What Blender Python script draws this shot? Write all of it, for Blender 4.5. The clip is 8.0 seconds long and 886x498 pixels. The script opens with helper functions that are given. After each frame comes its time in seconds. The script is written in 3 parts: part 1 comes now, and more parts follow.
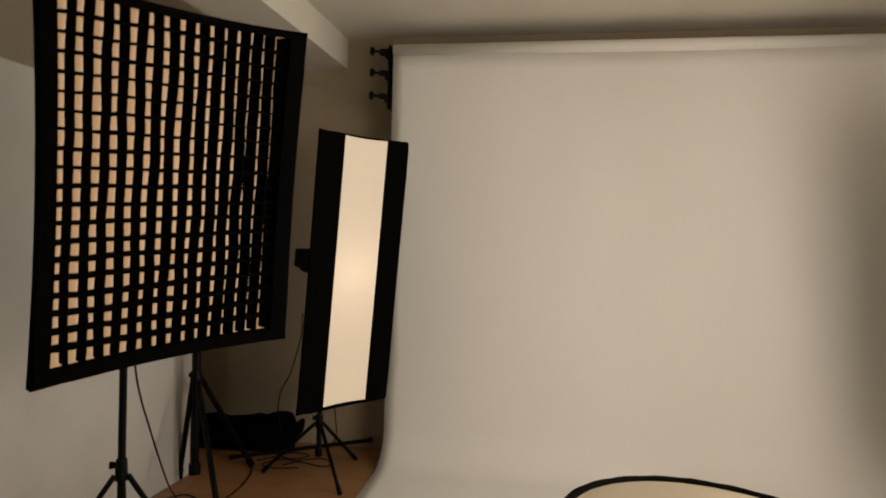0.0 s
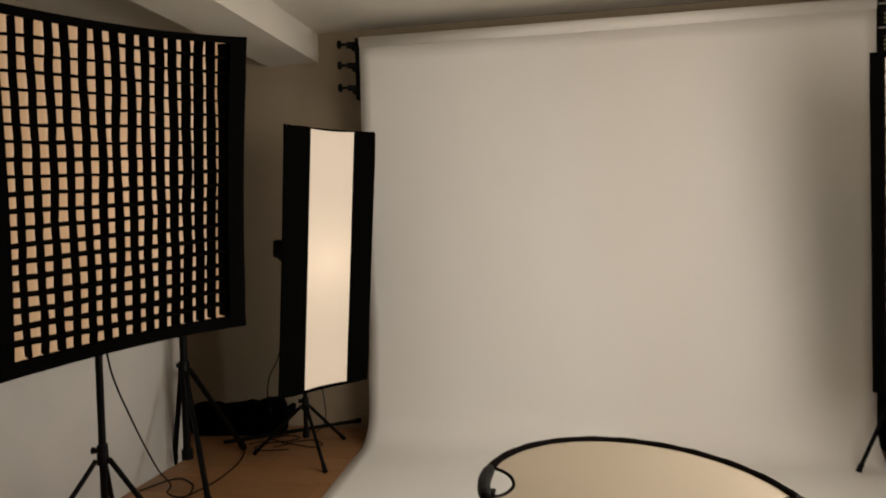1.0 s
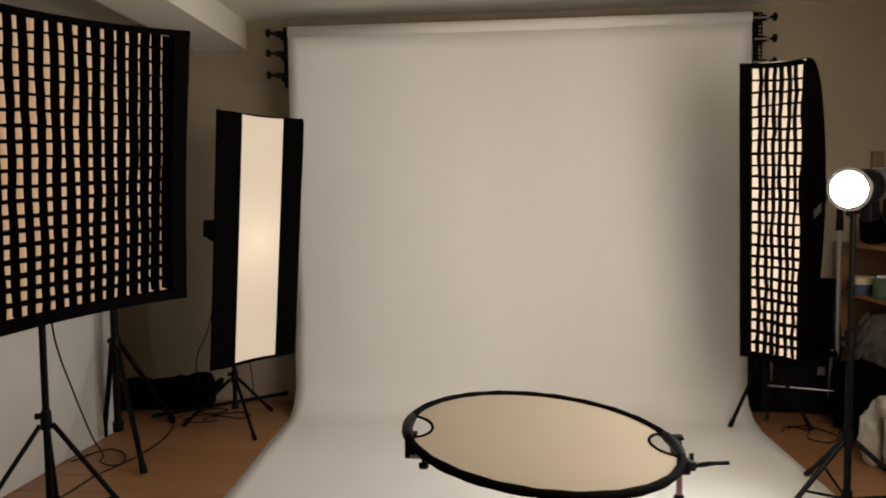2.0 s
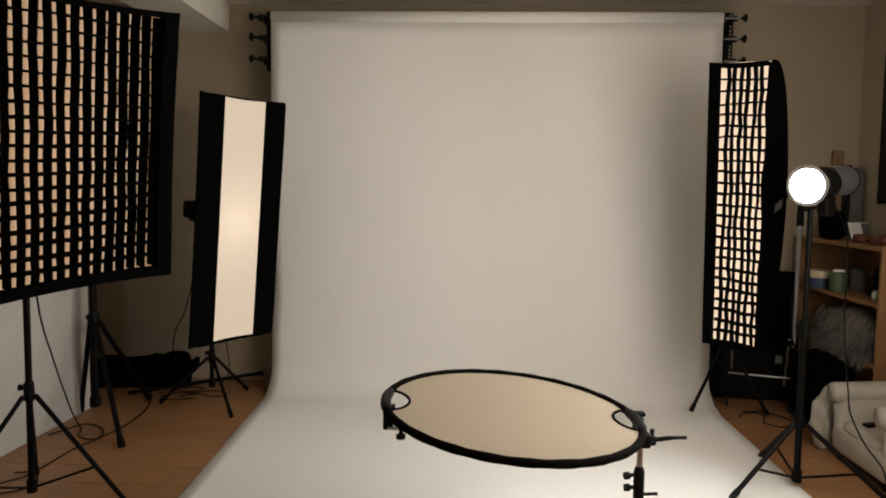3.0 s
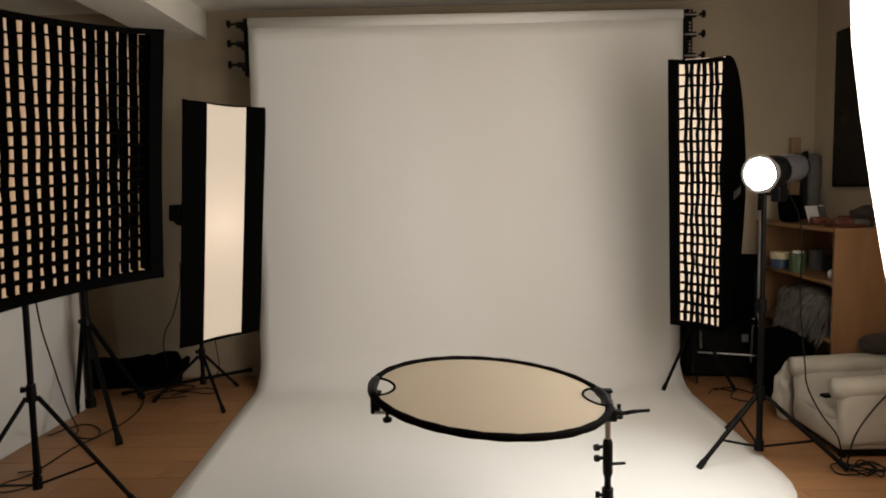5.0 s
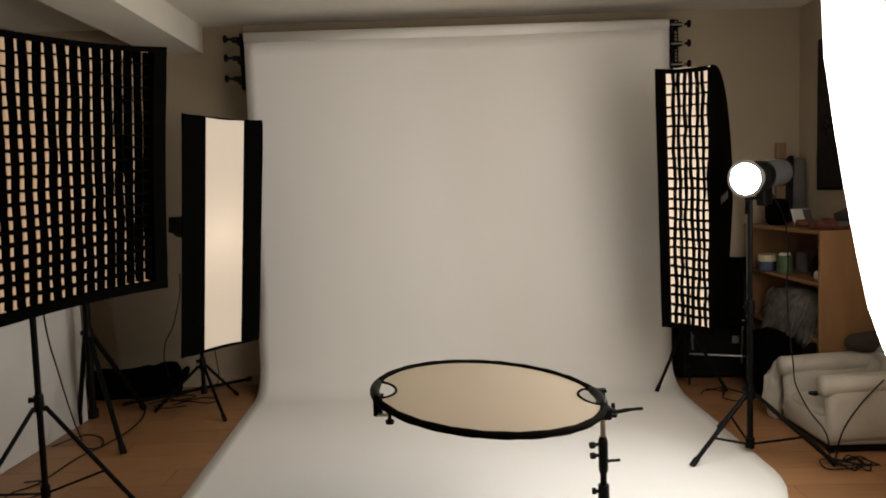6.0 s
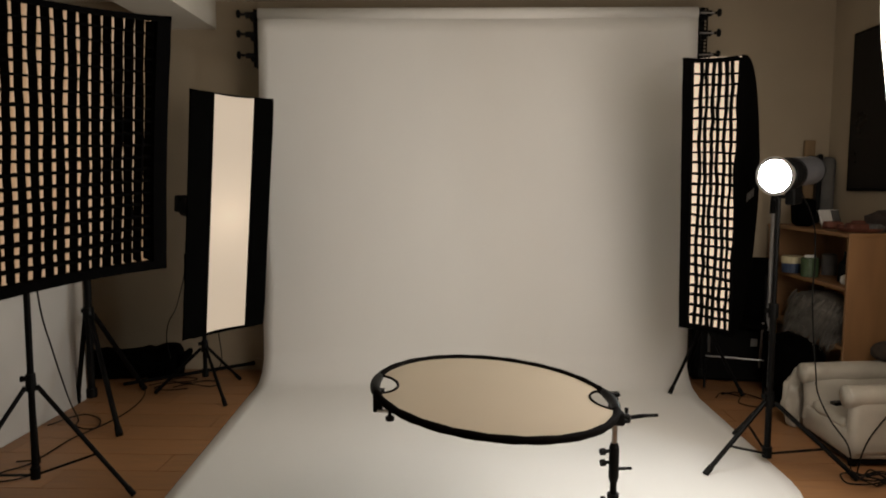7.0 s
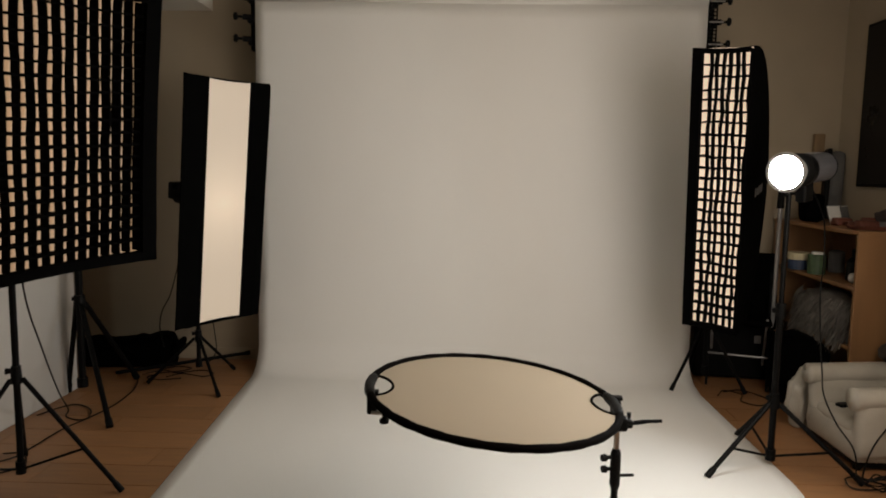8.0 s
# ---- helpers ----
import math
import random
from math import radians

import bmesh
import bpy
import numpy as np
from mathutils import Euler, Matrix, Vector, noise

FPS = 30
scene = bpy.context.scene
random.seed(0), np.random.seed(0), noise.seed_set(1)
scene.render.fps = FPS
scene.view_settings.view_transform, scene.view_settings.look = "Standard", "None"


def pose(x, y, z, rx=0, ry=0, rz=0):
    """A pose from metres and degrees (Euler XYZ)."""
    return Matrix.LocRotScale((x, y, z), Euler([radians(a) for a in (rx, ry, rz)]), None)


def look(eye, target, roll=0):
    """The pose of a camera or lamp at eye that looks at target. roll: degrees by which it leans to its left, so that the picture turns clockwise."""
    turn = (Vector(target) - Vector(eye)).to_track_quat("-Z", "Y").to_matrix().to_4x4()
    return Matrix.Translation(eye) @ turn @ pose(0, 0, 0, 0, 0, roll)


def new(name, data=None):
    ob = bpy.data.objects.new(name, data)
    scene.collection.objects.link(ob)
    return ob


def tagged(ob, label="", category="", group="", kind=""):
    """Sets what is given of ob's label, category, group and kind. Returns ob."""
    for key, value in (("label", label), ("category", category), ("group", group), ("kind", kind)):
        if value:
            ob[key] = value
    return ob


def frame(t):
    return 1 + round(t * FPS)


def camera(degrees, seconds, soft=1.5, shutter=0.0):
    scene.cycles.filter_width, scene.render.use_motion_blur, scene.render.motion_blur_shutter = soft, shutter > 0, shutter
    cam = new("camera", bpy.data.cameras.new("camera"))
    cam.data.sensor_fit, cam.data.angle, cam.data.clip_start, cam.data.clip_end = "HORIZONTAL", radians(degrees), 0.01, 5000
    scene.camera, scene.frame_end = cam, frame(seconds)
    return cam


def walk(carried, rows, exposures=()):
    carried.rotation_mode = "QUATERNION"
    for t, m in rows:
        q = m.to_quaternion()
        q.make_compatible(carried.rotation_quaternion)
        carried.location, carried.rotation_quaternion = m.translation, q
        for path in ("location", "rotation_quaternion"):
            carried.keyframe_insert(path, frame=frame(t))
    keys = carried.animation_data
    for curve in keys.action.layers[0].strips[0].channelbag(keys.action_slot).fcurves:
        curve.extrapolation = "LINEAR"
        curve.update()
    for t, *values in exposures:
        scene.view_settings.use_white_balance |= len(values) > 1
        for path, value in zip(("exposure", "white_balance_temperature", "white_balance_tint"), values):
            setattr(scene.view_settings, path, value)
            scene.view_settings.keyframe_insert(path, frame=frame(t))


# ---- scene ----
cam = camera(64.0, 8.0, soft=1.8, shutter=0.5)
PATH = [
    (0, (-0.356, -4.047, 1.274), (-0.706, -2.078, 1.246), 1.5),
    (0.5, (-0.221, -4.03, 1.288), (-0.616, -2.069, 1.254), -1.5),
    (1, (-0.102, -4.134, 1.276), (-0.493, -2.174, 1.202), -1.4),
    (1.5, (-0.075, -4.304, 1.273), (-0.327, -2.323, 1.167), -2.0),
    (3, (-0.093, -4.53, 1.256), (-0.182, -2.538, 1.104), 0.8),
    (3.5, (-0.077, -4.549, 1.262), (-0.147, -2.561, 1.055), 0.5),
    (4, (-0.08, -4.562, 1.261), (-0.108, -2.576, 1.026), 0.8),
    (4.5, (-0.069, -4.623, 1.273), (-0.114, -2.633, 1.075), -0.3),
    (6, (-0.091, -4.783, 1.28), (-0.106, -2.789, 1.131), -1.8),
    (6.5, (-0.094, -4.724, 1.263), (-0.104, -2.728, 1.139), -0.3),
    (7, (-0.078, -4.651, 1.273), (-0.132, -2.66, 1.092), 0.2),
    (7.5, (-0.099, -4.597, 1.262), (-0.158, -2.609, 1.046), 0.6),
    (8, (-0.076, -4.558, 1.302), (-0.13, -2.572, 1.079), 1.0),
]
EXPOSURES = [
    (0.0, -0.05, 7690, 13), (0.5, -0.04, 7490, 13), (1.0, -0.02, 7290, 13), (1.5, 0.00, 7190, 13),
    (3.0, 0.02, 6960, 12), (4.5, -0.01, 6940, 12), (6.0, -0.09, 6940, 12), (6.5, -0.17, 6960, 12), (7.0, -0.24, 6990, 12), (8.0, -0.24, 6990, 12),
]
walk(cam, [(t, look(eye, target, roll)) for t, eye, target, roll in PATH], EXPOSURES)

# ---- world, light and exposure ----
world = bpy.data.worlds.new("world")
world.use_nodes = True
world.node_tree.nodes["Background"].inputs[0].default_value = (0.9, 0.75, 0.6, 1)
world.node_tree.nodes["Background"].inputs[1].default_value = 0.0
scene.world = world


# ---- materials ----
def material(name, color, rough=0.6, metal=0.0, vary=0.12, scale=8.0, grain=0.0, grain_scale=120.0, per_object=0.0, stretch=(1, 1, 1), specular=0.5):
    """A surface with blotches at one scale, fine relief at another, and a change from piece to piece."""
    m = bpy.data.materials.new(name)
    m.use_nodes = True
    nt = m.node_tree
    n, l = nt.nodes, nt.links
    b = n["Principled BSDF"]
    b.inputs["Roughness"].default_value, b.inputs["Metallic"].default_value = rough, metal
    b.inputs["Specular IOR Level"].default_value = specular
    tc, mp = n.new("ShaderNodeTexCoord"), n.new("ShaderNodeMapping")
    mp.inputs["Scale"].default_value = stretch
    l.new(tc.outputs["Object"], mp.inputs[0])
    t1 = n.new("ShaderNodeTexNoise")
    t1.inputs["Scale"].default_value, t1.inputs["Detail"].default_value = scale, 6
    l.new(mp.outputs[0], t1.inputs["Vector"])
    ramp = n.new("ShaderNodeValToRGB")
    c = Vector(color[:3])
    ramp.color_ramp.elements[0].position, ramp.color_ramp.elements[1].position = 0.3, 0.7
    ramp.color_ramp.elements[0].color = (*(c * (1 - vary)), 1)
    ramp.color_ramp.elements[1].color = (*(c * (1 + vary)), 1)
    l.new(t1.outputs[0], ramp.inputs[0])
    out = ramp.outputs[0]
    if per_object:
        info, hsv, mr = n.new("ShaderNodeObjectInfo"), n.new("ShaderNodeHueSaturation"), n.new("ShaderNodeMapRange")
        mr.inputs[3].default_value, mr.inputs[4].default_value = 1 - per_object, 1 + per_object
        l.new(info.outputs["Random"], mr.inputs[0])
        l.new(mr.outputs[0], hsv.inputs["Value"])
        l.new(out, hsv.inputs["Color"])
        out = hsv.outputs[0]
    l.new(out, b.inputs["Base Color"])
    rr = n.new("ShaderNodeMapRange")
    rr.inputs[3].default_value, rr.inputs[4].default_value = max(0.02, rough - 0.08), min(1.0, rough + 0.08)
    l.new(t1.outputs[0], rr.inputs[0])
    l.new(rr.outputs[0], b.inputs["Roughness"])
    if grain:
        t2, bump = n.new("ShaderNodeTexNoise"), n.new("ShaderNodeBump")
        t2.inputs["Scale"].default_value, t2.inputs["Detail"].default_value = grain_scale, 4
        l.new(mp.outputs[0], t2.inputs["Vector"])
        bump.inputs["Strength"].default_value, bump.inputs["Distance"].default_value = grain, 0.003
        l.new(t2.outputs[0], bump.inputs["Height"])
        l.new(bump.outputs[0], b.inputs["Normal"])
    return m


def glowing(name, color, strength, hot=0.0, length=1.0, width=1.0):
    """White diffusing cloth lit from behind, brighter round the flash tube at its middle."""
    m = bpy.data.materials.new(name)
    m.use_nodes = True
    n, l = m.node_tree.nodes, m.node_tree.links
    b = n["Principled BSDF"]
    b.inputs["Base Color"].default_value = (0.36, 0.35, 0.33, 1)
    b.inputs["Roughness"].default_value = 0.8
    b.inputs["Emission Color"].default_value = (*color, 1)
    b.inputs["Emission Strength"].default_value = strength
    if hot:
        tc, mp, gr, mr = n.new("ShaderNodeTexCoord"), n.new("ShaderNodeMapping"), n.new("ShaderNodeTexGradient"), n.new("ShaderNodeMapRange")
        gr.gradient_type = "QUADRATIC_SPHERE"
        mp.inputs["Scale"].default_value = (1 / width, 1 / length, 1)
        l.new(tc.outputs["Object"], mp.inputs[0])
        l.new(mp.outputs[0], gr.inputs[0])
        mr.inputs[3].default_value, mr.inputs[4].default_value = strength, strength * (1 + hot)
        l.new(gr.outputs["Color"], mr.inputs[0])
        l.new(mr.outputs[0], b.inputs["Emission Strength"])
    return m


WALL = material("wall_paint", (0.37, 0.305, 0.22), 0.85, vary=0.05, scale=2.5, grain=0.15, grain_scale=90)
CEIL = material("ceiling_paint", (0.66, 0.62, 0.54), 0.9, vary=0.04, scale=2, grain=0.15, grain_scale=70)
LEFTWALL = material("white_wall_paint", (0.54, 0.52, 0.485), 0.8, vary=0.05, scale=3, grain=0.2, grain_scale=60)
PAPER = material("white_paper", (0.80, 0.79, 0.76), 0.75, vary=0.025, scale=1.5, grain=0.05, grain_scale=30, stretch=(1, 0.4, 0.4))
LAMINATE = material("laminate", (0.295, 0.145, 0.063), 0.42, vary=0.16, scale=5, grain=0.08, grain_scale=60, per_object=0.10, stretch=(1, 9, 1))
UNDER = material("floor_base", (0.10, 0.05, 0.025), 0.8)
BLACK = material("black_fabric", (0.0014, 0.0013, 0.0013), 0.85, vary=0.3, scale=14, grain=0.4, grain_scale=300, specular=0.02)
MASK = material("black_mask_fabric", (0.0013, 0.0013, 0.0012), 0.75, vary=0.3, scale=14, grain=0.3, grain_scale=240, specular=0.02)
METAL = material("black_metal", (0.0022, 0.002, 0.0019), 0.5, 0.0, vary=0.2, scale=20, specular=0.1)
PLASTIC = material("black_plastic", (0.0022, 0.0022, 0.0022), 0.5, vary=0.2, scale=20, specular=0.12)
STEEL = material("steel", (0.55, 0.53, 0.5), 0.3, 1.0, vary=0.1, scale=30)
DISH = material("worn_dish_metal", (0.62, 0.60, 0.57), 0.32, 0.8, vary=0.2, scale=30)
ALU = material("grey_aluminium", (0.34, 0.33, 0.32), 0.4, 0.6, vary=0.1, scale=20)
GREYHEAD = material("grey_lamp_housing", (0.075, 0.075, 0.08), 0.45, 0.2, vary=0.15, scale=20)
CABLE = material("black_cable", (0.003, 0.0028, 0.0026), 0.5, vary=0.2, specular=0.15)
REFLECTOR = material("translucent_cloth", (0.455, 0.378, 0.285), 0.7, vary=0.03, scale=3, grain=0.15, grain_scale=400)
nt = REFLECTOR.node_tree
thin, both = nt.nodes.new("ShaderNodeBsdfTranslucent"), nt.nodes.new("ShaderNodeMixShader")
thin.inputs["Color"].default_value = (0.80, 0.74, 0.62, 1)
both.inputs[0].default_value = 0.36
nt.links.new(nt.nodes["Principled BSDF"].outputs[0], both.inputs[1])
nt.links.new(thin.outputs[0], both.inputs[2])
nt.links.new(both.outputs[0], nt.nodes["Material Output"].inputs["Surface"])
RIM = material("reflector_rim", (0.0030, 0.0022, 0.0018), 0.85, vary=0.3, scale=30, grain=0.3, grain_scale=300, specular=0.03)
WOOD = material("orange_wood", (0.235, 0.118, 0.048), 0.5, vary=0.12, scale=4, grain=0.06, grain_scale=60, stretch=(3, 3, 0.5))
LEATHER = material("white_leather", (0.40, 0.368, 0.31), 0.42, vary=0.12, scale=7, grain=0.25, grain_scale=80)
SCREEN = material("screen_black", (0.003, 0.003, 0.0034), 0.3, vary=0.1, specular=0.15)
FUR = material("grey_fur", (0.11, 0.098, 0.083), 0.9, vary=0.45, scale=12)
GREY = material("grey_cloth", (0.10, 0.095, 0.09), 0.8, vary=0.2, scale=10, grain=0.3, grain_scale=150)
RED = material("red_brown_goods", (0.16, 0.05, 0.03), 0.6, vary=0.3, scale=30, per_object=0.3)
GREEN = material("green_label", (0.05, 0.085, 0.035), 0.5, vary=0.2, scale=30)
BLUE = material("blue_label", (0.03, 0.05, 0.10), 0.5, vary=0.2, scale=30)
CREAM = material("cream_plastic", (0.55, 0.48, 0.30), 0.5, vary=0.1, scale=20)
WHITE = material("white_card", (0.72, 0.70, 0.66), 0.6, vary=0.06, scale=10)
DARKWOOD = material("raw_wood", (0.22, 0.14, 0.07), 0.7, vary=0.2, scale=6, stretch=(4, 4, 0.6))

GLOW_GRID = glowing("lit_diffuser_square", (1.0, 0.63, 0.35), 0.36, 0.4, 0.6, 0.5)
GLOW_STRIP = glowing("lit_diffuser_strip", (1.0, 0.785, 0.57), 0.42, 0.65, 0.45, 0.6)
GLOW_TALL = glowing("lit_diffuser_tall", (1.0, 0.765, 0.56), 0.85, 0.3, 0.8, 0.5)
GLOW_KEY = glowing("lit_umbrella_cloth", (1.0, 0.94, 0.88), 5.9)
GLOW_LAMP = glowing("lit_lamp", (0.86, 0.95, 1.0), 470.0)


# ---- building helpers ----
def part(name, bm, mat, parent=None, label="", smooth=False, at=None):
    """Links a bmesh as one mesh object under a thing or a part."""
    me = bpy.data.meshes.new(name)
    bmesh.ops.recalc_face_normals(bm, faces=bm.faces)
    bm.to_mesh(me)
    bm.free()
    me.materials.append(mat)
    if smooth:
        for p in me.polygons:
            p.use_smooth = True
    ob = new(name, me)
    if at is not None:
        ob.matrix_basis = at
    if parent:
        ob.parent = parent
    if label:
        ob["label"] = label
    return ob


def thing(name, label, category, at=None, group="", kind=""):
    ob = new(name)
    ob.empty_display_size = 0.1
    if at is not None:
        ob.matrix_basis = at
    return tagged(ob, label, category, group, kind)


def add_box(bm, c, s, bevel=0.0, m=None):
    """A box of size s round c."""
    r = bmesh.ops.create_cube(bm, size=1.0)
    vs = r["verts"]
    for v in vs:
        v.co = Vector((v.co.x * s[0] + c[0], v.co.y * s[1] + c[1], v.co.z * s[2] + c[2]))
    if bevel:
        es = list({e for v in vs for e in v.link_edges})
        out = bmesh.ops.bevel(bm, geom=es, offset=bevel, segments=2, affect="EDGES", profile=0.5)
        vs = list({v for f in out["faces"] for v in f.verts} | {v for v in vs if v.is_valid})
    if m is not None:
        for v in vs:
            v.co = m @ v.co
    return vs


def box(c, s, bevel=0.0, m=None):
    bm = bmesh.new()
    add_box(bm, c, s, bevel, m)
    return bm


def add_tube(bm, pts, radii, seg=10, caps=True):
    """A tube along a line of points."""
    pts = [Vector(p) for p in pts]
    if not hasattr(radii, "__len__"):
        radii = [radii] * len(pts)
    rings = []
    side = None
    for i, p in enumerate(pts):
        d = (pts[min(i + 1, len(pts) - 1)] - pts[max(i - 1, 0)]).normalized()
        if side is None:
            side = d.orthogonal().normalized()
        side = (side - d * side.dot(d)).normalized()
        up = d.cross(side)
        rings.append([bm.verts.new(p + radii[i] * (math.cos(2 * math.pi * k / seg) * side + math.sin(2 * math.pi * k / seg) * up)) for k in range(seg)])
    for a, b in zip(rings, rings[1:]):
        for k in range(seg):
            bm.faces.new((a[k], a[(k + 1) % seg], b[(k + 1) % seg], b[k]))
    if caps:
        bm.faces.new(rings[0][::-1])
        bm.faces.new(rings[-1])
    return bm


def tube(pts, radii, seg=10):
    return add_tube(bmesh.new(), pts, radii, seg)


def glide(pts, n=8):
    """A smooth line through points (Catmull-Rom)."""
    p = [Vector(q) for q in pts]
    p = [2 * p[0] - p[1]] + p + [2 * p[-1] - p[-2]]
    out = []
    for i in range(1, len(p) - 2):
        for k in range(n):
            t = k / n
            a, b, c, d = p[i - 1], p[i], p[i + 1], p[i + 2]
            out.append(0.5 * (2 * b + (c - a) * t + (2 * a - 5 * b + 4 * c - d) * t * t + (3 * b - a - 3 * c + d) * t ** 3))
    return out + [p[-2]]


def lathe(profile, seg=24):
    """A turned solid round z: pairs of radius and height."""
    bm = bmesh.new()
    rings = []
    for r, z in profile:
        rings.append([bm.verts.new((r * math.cos(2 * math.pi * k / seg), r * math.sin(2 * math.pi * k / seg), z)) for k in range(seg)])
    for a, b in zip(rings, rings[1:]):
        for k in range(seg):
            bm.faces.new((a[k], a[(k + 1) % seg], b[(k + 1) % seg], b[k]))
    bm.faces.new(rings[0][::-1])
    bm.faces.new(rings[-1])
    return bm


def frame_of(u, v, c):
    """A pose at c with x along u, y along v and z out of the face."""
    u = Vector(u).normalized()
    w = u.cross(Vector(v)).normalized()
    v = w.cross(u)
    m = Matrix((u, v, w)).transposed().to_4x4()
    m.translation = c
    return m


# ---- the room ----
BACK, RIGHT, LEFT, FRONT, TOP = 0.10, 2.32, -2.95, -6.2, 2.47


def structure(name, bm, mat, label, category):
    return tagged(part(name, bm, mat), label, category, kind="structure")


structure("wall_back", box((-0.3, BACK + 0.1, TOP / 2), (5.7, 0.2, TOP + 0.2)), WALL, "cream painted plaster wall behind the paper backdrop", "wall")
structure("wall_right", box((RIGHT + 0.1, (FRONT + BACK) / 2 - 0.05, TOP / 2), (0.2, BACK - FRONT + 0.1, TOP + 0.2)), WALL, "cream painted plaster wall with a mounted screen", "wall")
structure("wall_alcove", box((LEFT - 0.1, (FRONT + BACK) / 2 - 0.05, TOP / 2), (0.2, BACK - FRONT + 0.1, TOP + 0.2)), WALL, "dim cream wall of a side alcove", "wall")
structure("wall_front", box((-0.3, FRONT - 0.1, TOP / 2), (5.7, 0.2, TOP + 0.2)), WALL, "plain cream wall closing the room", "wall")
structure("ceiling", box((-0.3, (FRONT + BACK) / 2, TOP + 0.1), (5.7, BACK - FRONT + 0.4, 0.2)), CEIL, "off-white painted ceiling", "ceiling")
structure("partition_left", box((-2.36, -3.40, 0.93), (0.14, 5.58, 1.86), 0.008, pose(0, 0, 0)), LEFTWALL, "white painted half-height partition wall", "wall")

bm = bmesh.new()
for x0, x1, y in ((-2.05, -1.71, BACK), (-2.05, -1.66, FRONT)):
    for x, z in ((x0, 2.29), (x1, 2.29), (x1, TOP + 0.05), (x0, TOP + 0.05)):
        bm.verts.new((x, y, z))
bm.verts.ensure_lookup_table()
q = bm.verts
for a, b in ((0, 1), (1, 2), (2, 3), (3, 0)):
    bm.faces.new((q[a], q[b], q[b + 4], q[a + 4]))
bm.faces.new((q[0], q[1], q[2], q[3]))
bm.faces.new((q[4], q[5], q[6], q[7]))
structure("ceiling_beam", bm, CEIL, "painted boxed beam running under the ceiling", "beam")

structure("trim", box((-0.05, BACK - 0.012, TOP - 0.058), (2.76, 0.022, 0.11), 0.003), WALL, "cream painted batten under the ceiling behind the roll", "trim")

bm = box((-0.3, BACK - 0.008, 0.04), (5.2, 0.014, 0.08), 0.003)
structure("baseboard", bm, WALL, "cream painted skirting board along the back wall", "skirting board")

floor = structure("floor", box((-0.3, (FRONT + BACK) / 2, -0.06), (5.7, BACK - FRONT + 0.4, 0.1)), UNDER, "orange-brown laminate plank floor", "floor")


# ---- paper backdrop ----
ROLLZ, ROLLY, ROLLR = 2.325, -0.13, 0.042


def paper_backdrop():
    t = thing("paper_backdrop", "wide white seamless paper hanging from its roll and sweeping over the floor", "backdrop", pose(0, 0, 0))
    bm = tube([(-1.36, ROLLY, ROLLZ), (1.36, ROLLY, ROLLZ)], ROLLR, 32)
    part("roll", bm, PAPER, t, "rolled white paper", True)
    bm = tube([(-1.44, ROLLY, ROLLZ), (1.42, ROLLY, ROLLZ)], 0.02, 16)
    part("roll_core", bm, PLASTIC, t, "dark core ends of the roll", True)
    r, n = 0.20, 14
    front = ROLLY - ROLLR + 0.012
    line = [(front, ROLLZ - 0.028 - k * (ROLLZ - 0.028 - r) / 24) for k in range(25)]
    line += [(front - r * (1 - math.cos(a)), 0.006 + r - r * math.sin(a)) for a in [math.pi / 2 * k / n for k in range(1, n + 1)]]
    y = front - r
    line += [(y - k * 0.1, 0.006) for k in range(1, 26)]
    bm = bmesh.new()
    rows = []
    cols = 40
    for i, (yy, zz) in enumerate(line):
        row = []
        for k in range(cols + 1):
            f = 2 * k / cols - 1
            half = 1.36
            if yy < -0.4:
                half -= 0.015 if f > 0 else 0.055 * (-0.4 - yy)
            if f > 0 and yy < -1.65:
                half -= min(0.22, 0.8 * (-1.65 - yy) ** 2)
            if 0.0 < zz < 0.9 and yy > -0.5:
                half -= 0.012 * math.sin(min(1.0, (0.9 - zz) / 0.5) * math.pi)
            x = f * half
            wob = 0.004 * noise.noise((x * 1.3, zz * 0.6, yy)) if zz > 0.3 else 0.0
            row.append(bm.verts.new((x, yy + wob, zz)))
        rows.append(row)
    for a, b in zip(rows, rows[1:]):
        for k in range(cols):
            bm.faces.new((a[k], a[k + 1], b[k + 1], b[k]))
    ob = part("sheet", bm, PAPER, t, smooth=True)
    so = ob.modifiers.new("thickness", "SOLIDIFY")
    so.thickness, so.offset = 0.0012, 0
    return t


paper_backdrop()


def roll_bracket(name, x, s, label):
    """A wall bracket of three hooks, each with a winding knob; s: the side to which the knobs stick out."""
    t = thing(name, label, "bracket", pose(x, 0, 0), "roll brackets")
    bm = bmesh.new()
    add_box(bm, (0, BACK - 0.012, 2.19), (0.05, 0.02, 0.42), 0.004)
    add_box(bm, (0, -0.02, 2.19), (0.012, 0.19, 0.36), 0.003)
    part("plate", bm, METAL, t)
    for i, z in enumerate((2.325, 2.205, 2.075)):
        bm = bmesh.new()
        add_box(bm, (0, ROLLY + 0.05, z - 0.02), (0.03, 0.16, 0.035), 0.008)
        add_tube(bm, [(0, ROLLY, z), (s * 0.045, ROLLY - 0.02, z)], 0.017, 14)
        hook = part("hook", bm, METAL, t)
        bm = bmesh.new()
        add_tube(bm, [(s * 0.045, ROLLY - 0.02, z), (s * 0.075, ROLLY - 0.03, z)], 0.008, 10)
        add_tube(bm, [(s * 0.072, ROLLY - 0.03, z), (s * 0.078, ROLLY - 0.032, z), (s * 0.09, ROLLY - 0.035, z), (s * 0.096, ROLLY - 0.036, z)], [0.012, 0.024, 0.024, 0.018], 14)
        part("knob", bm, PLASTIC, hook)
    return t


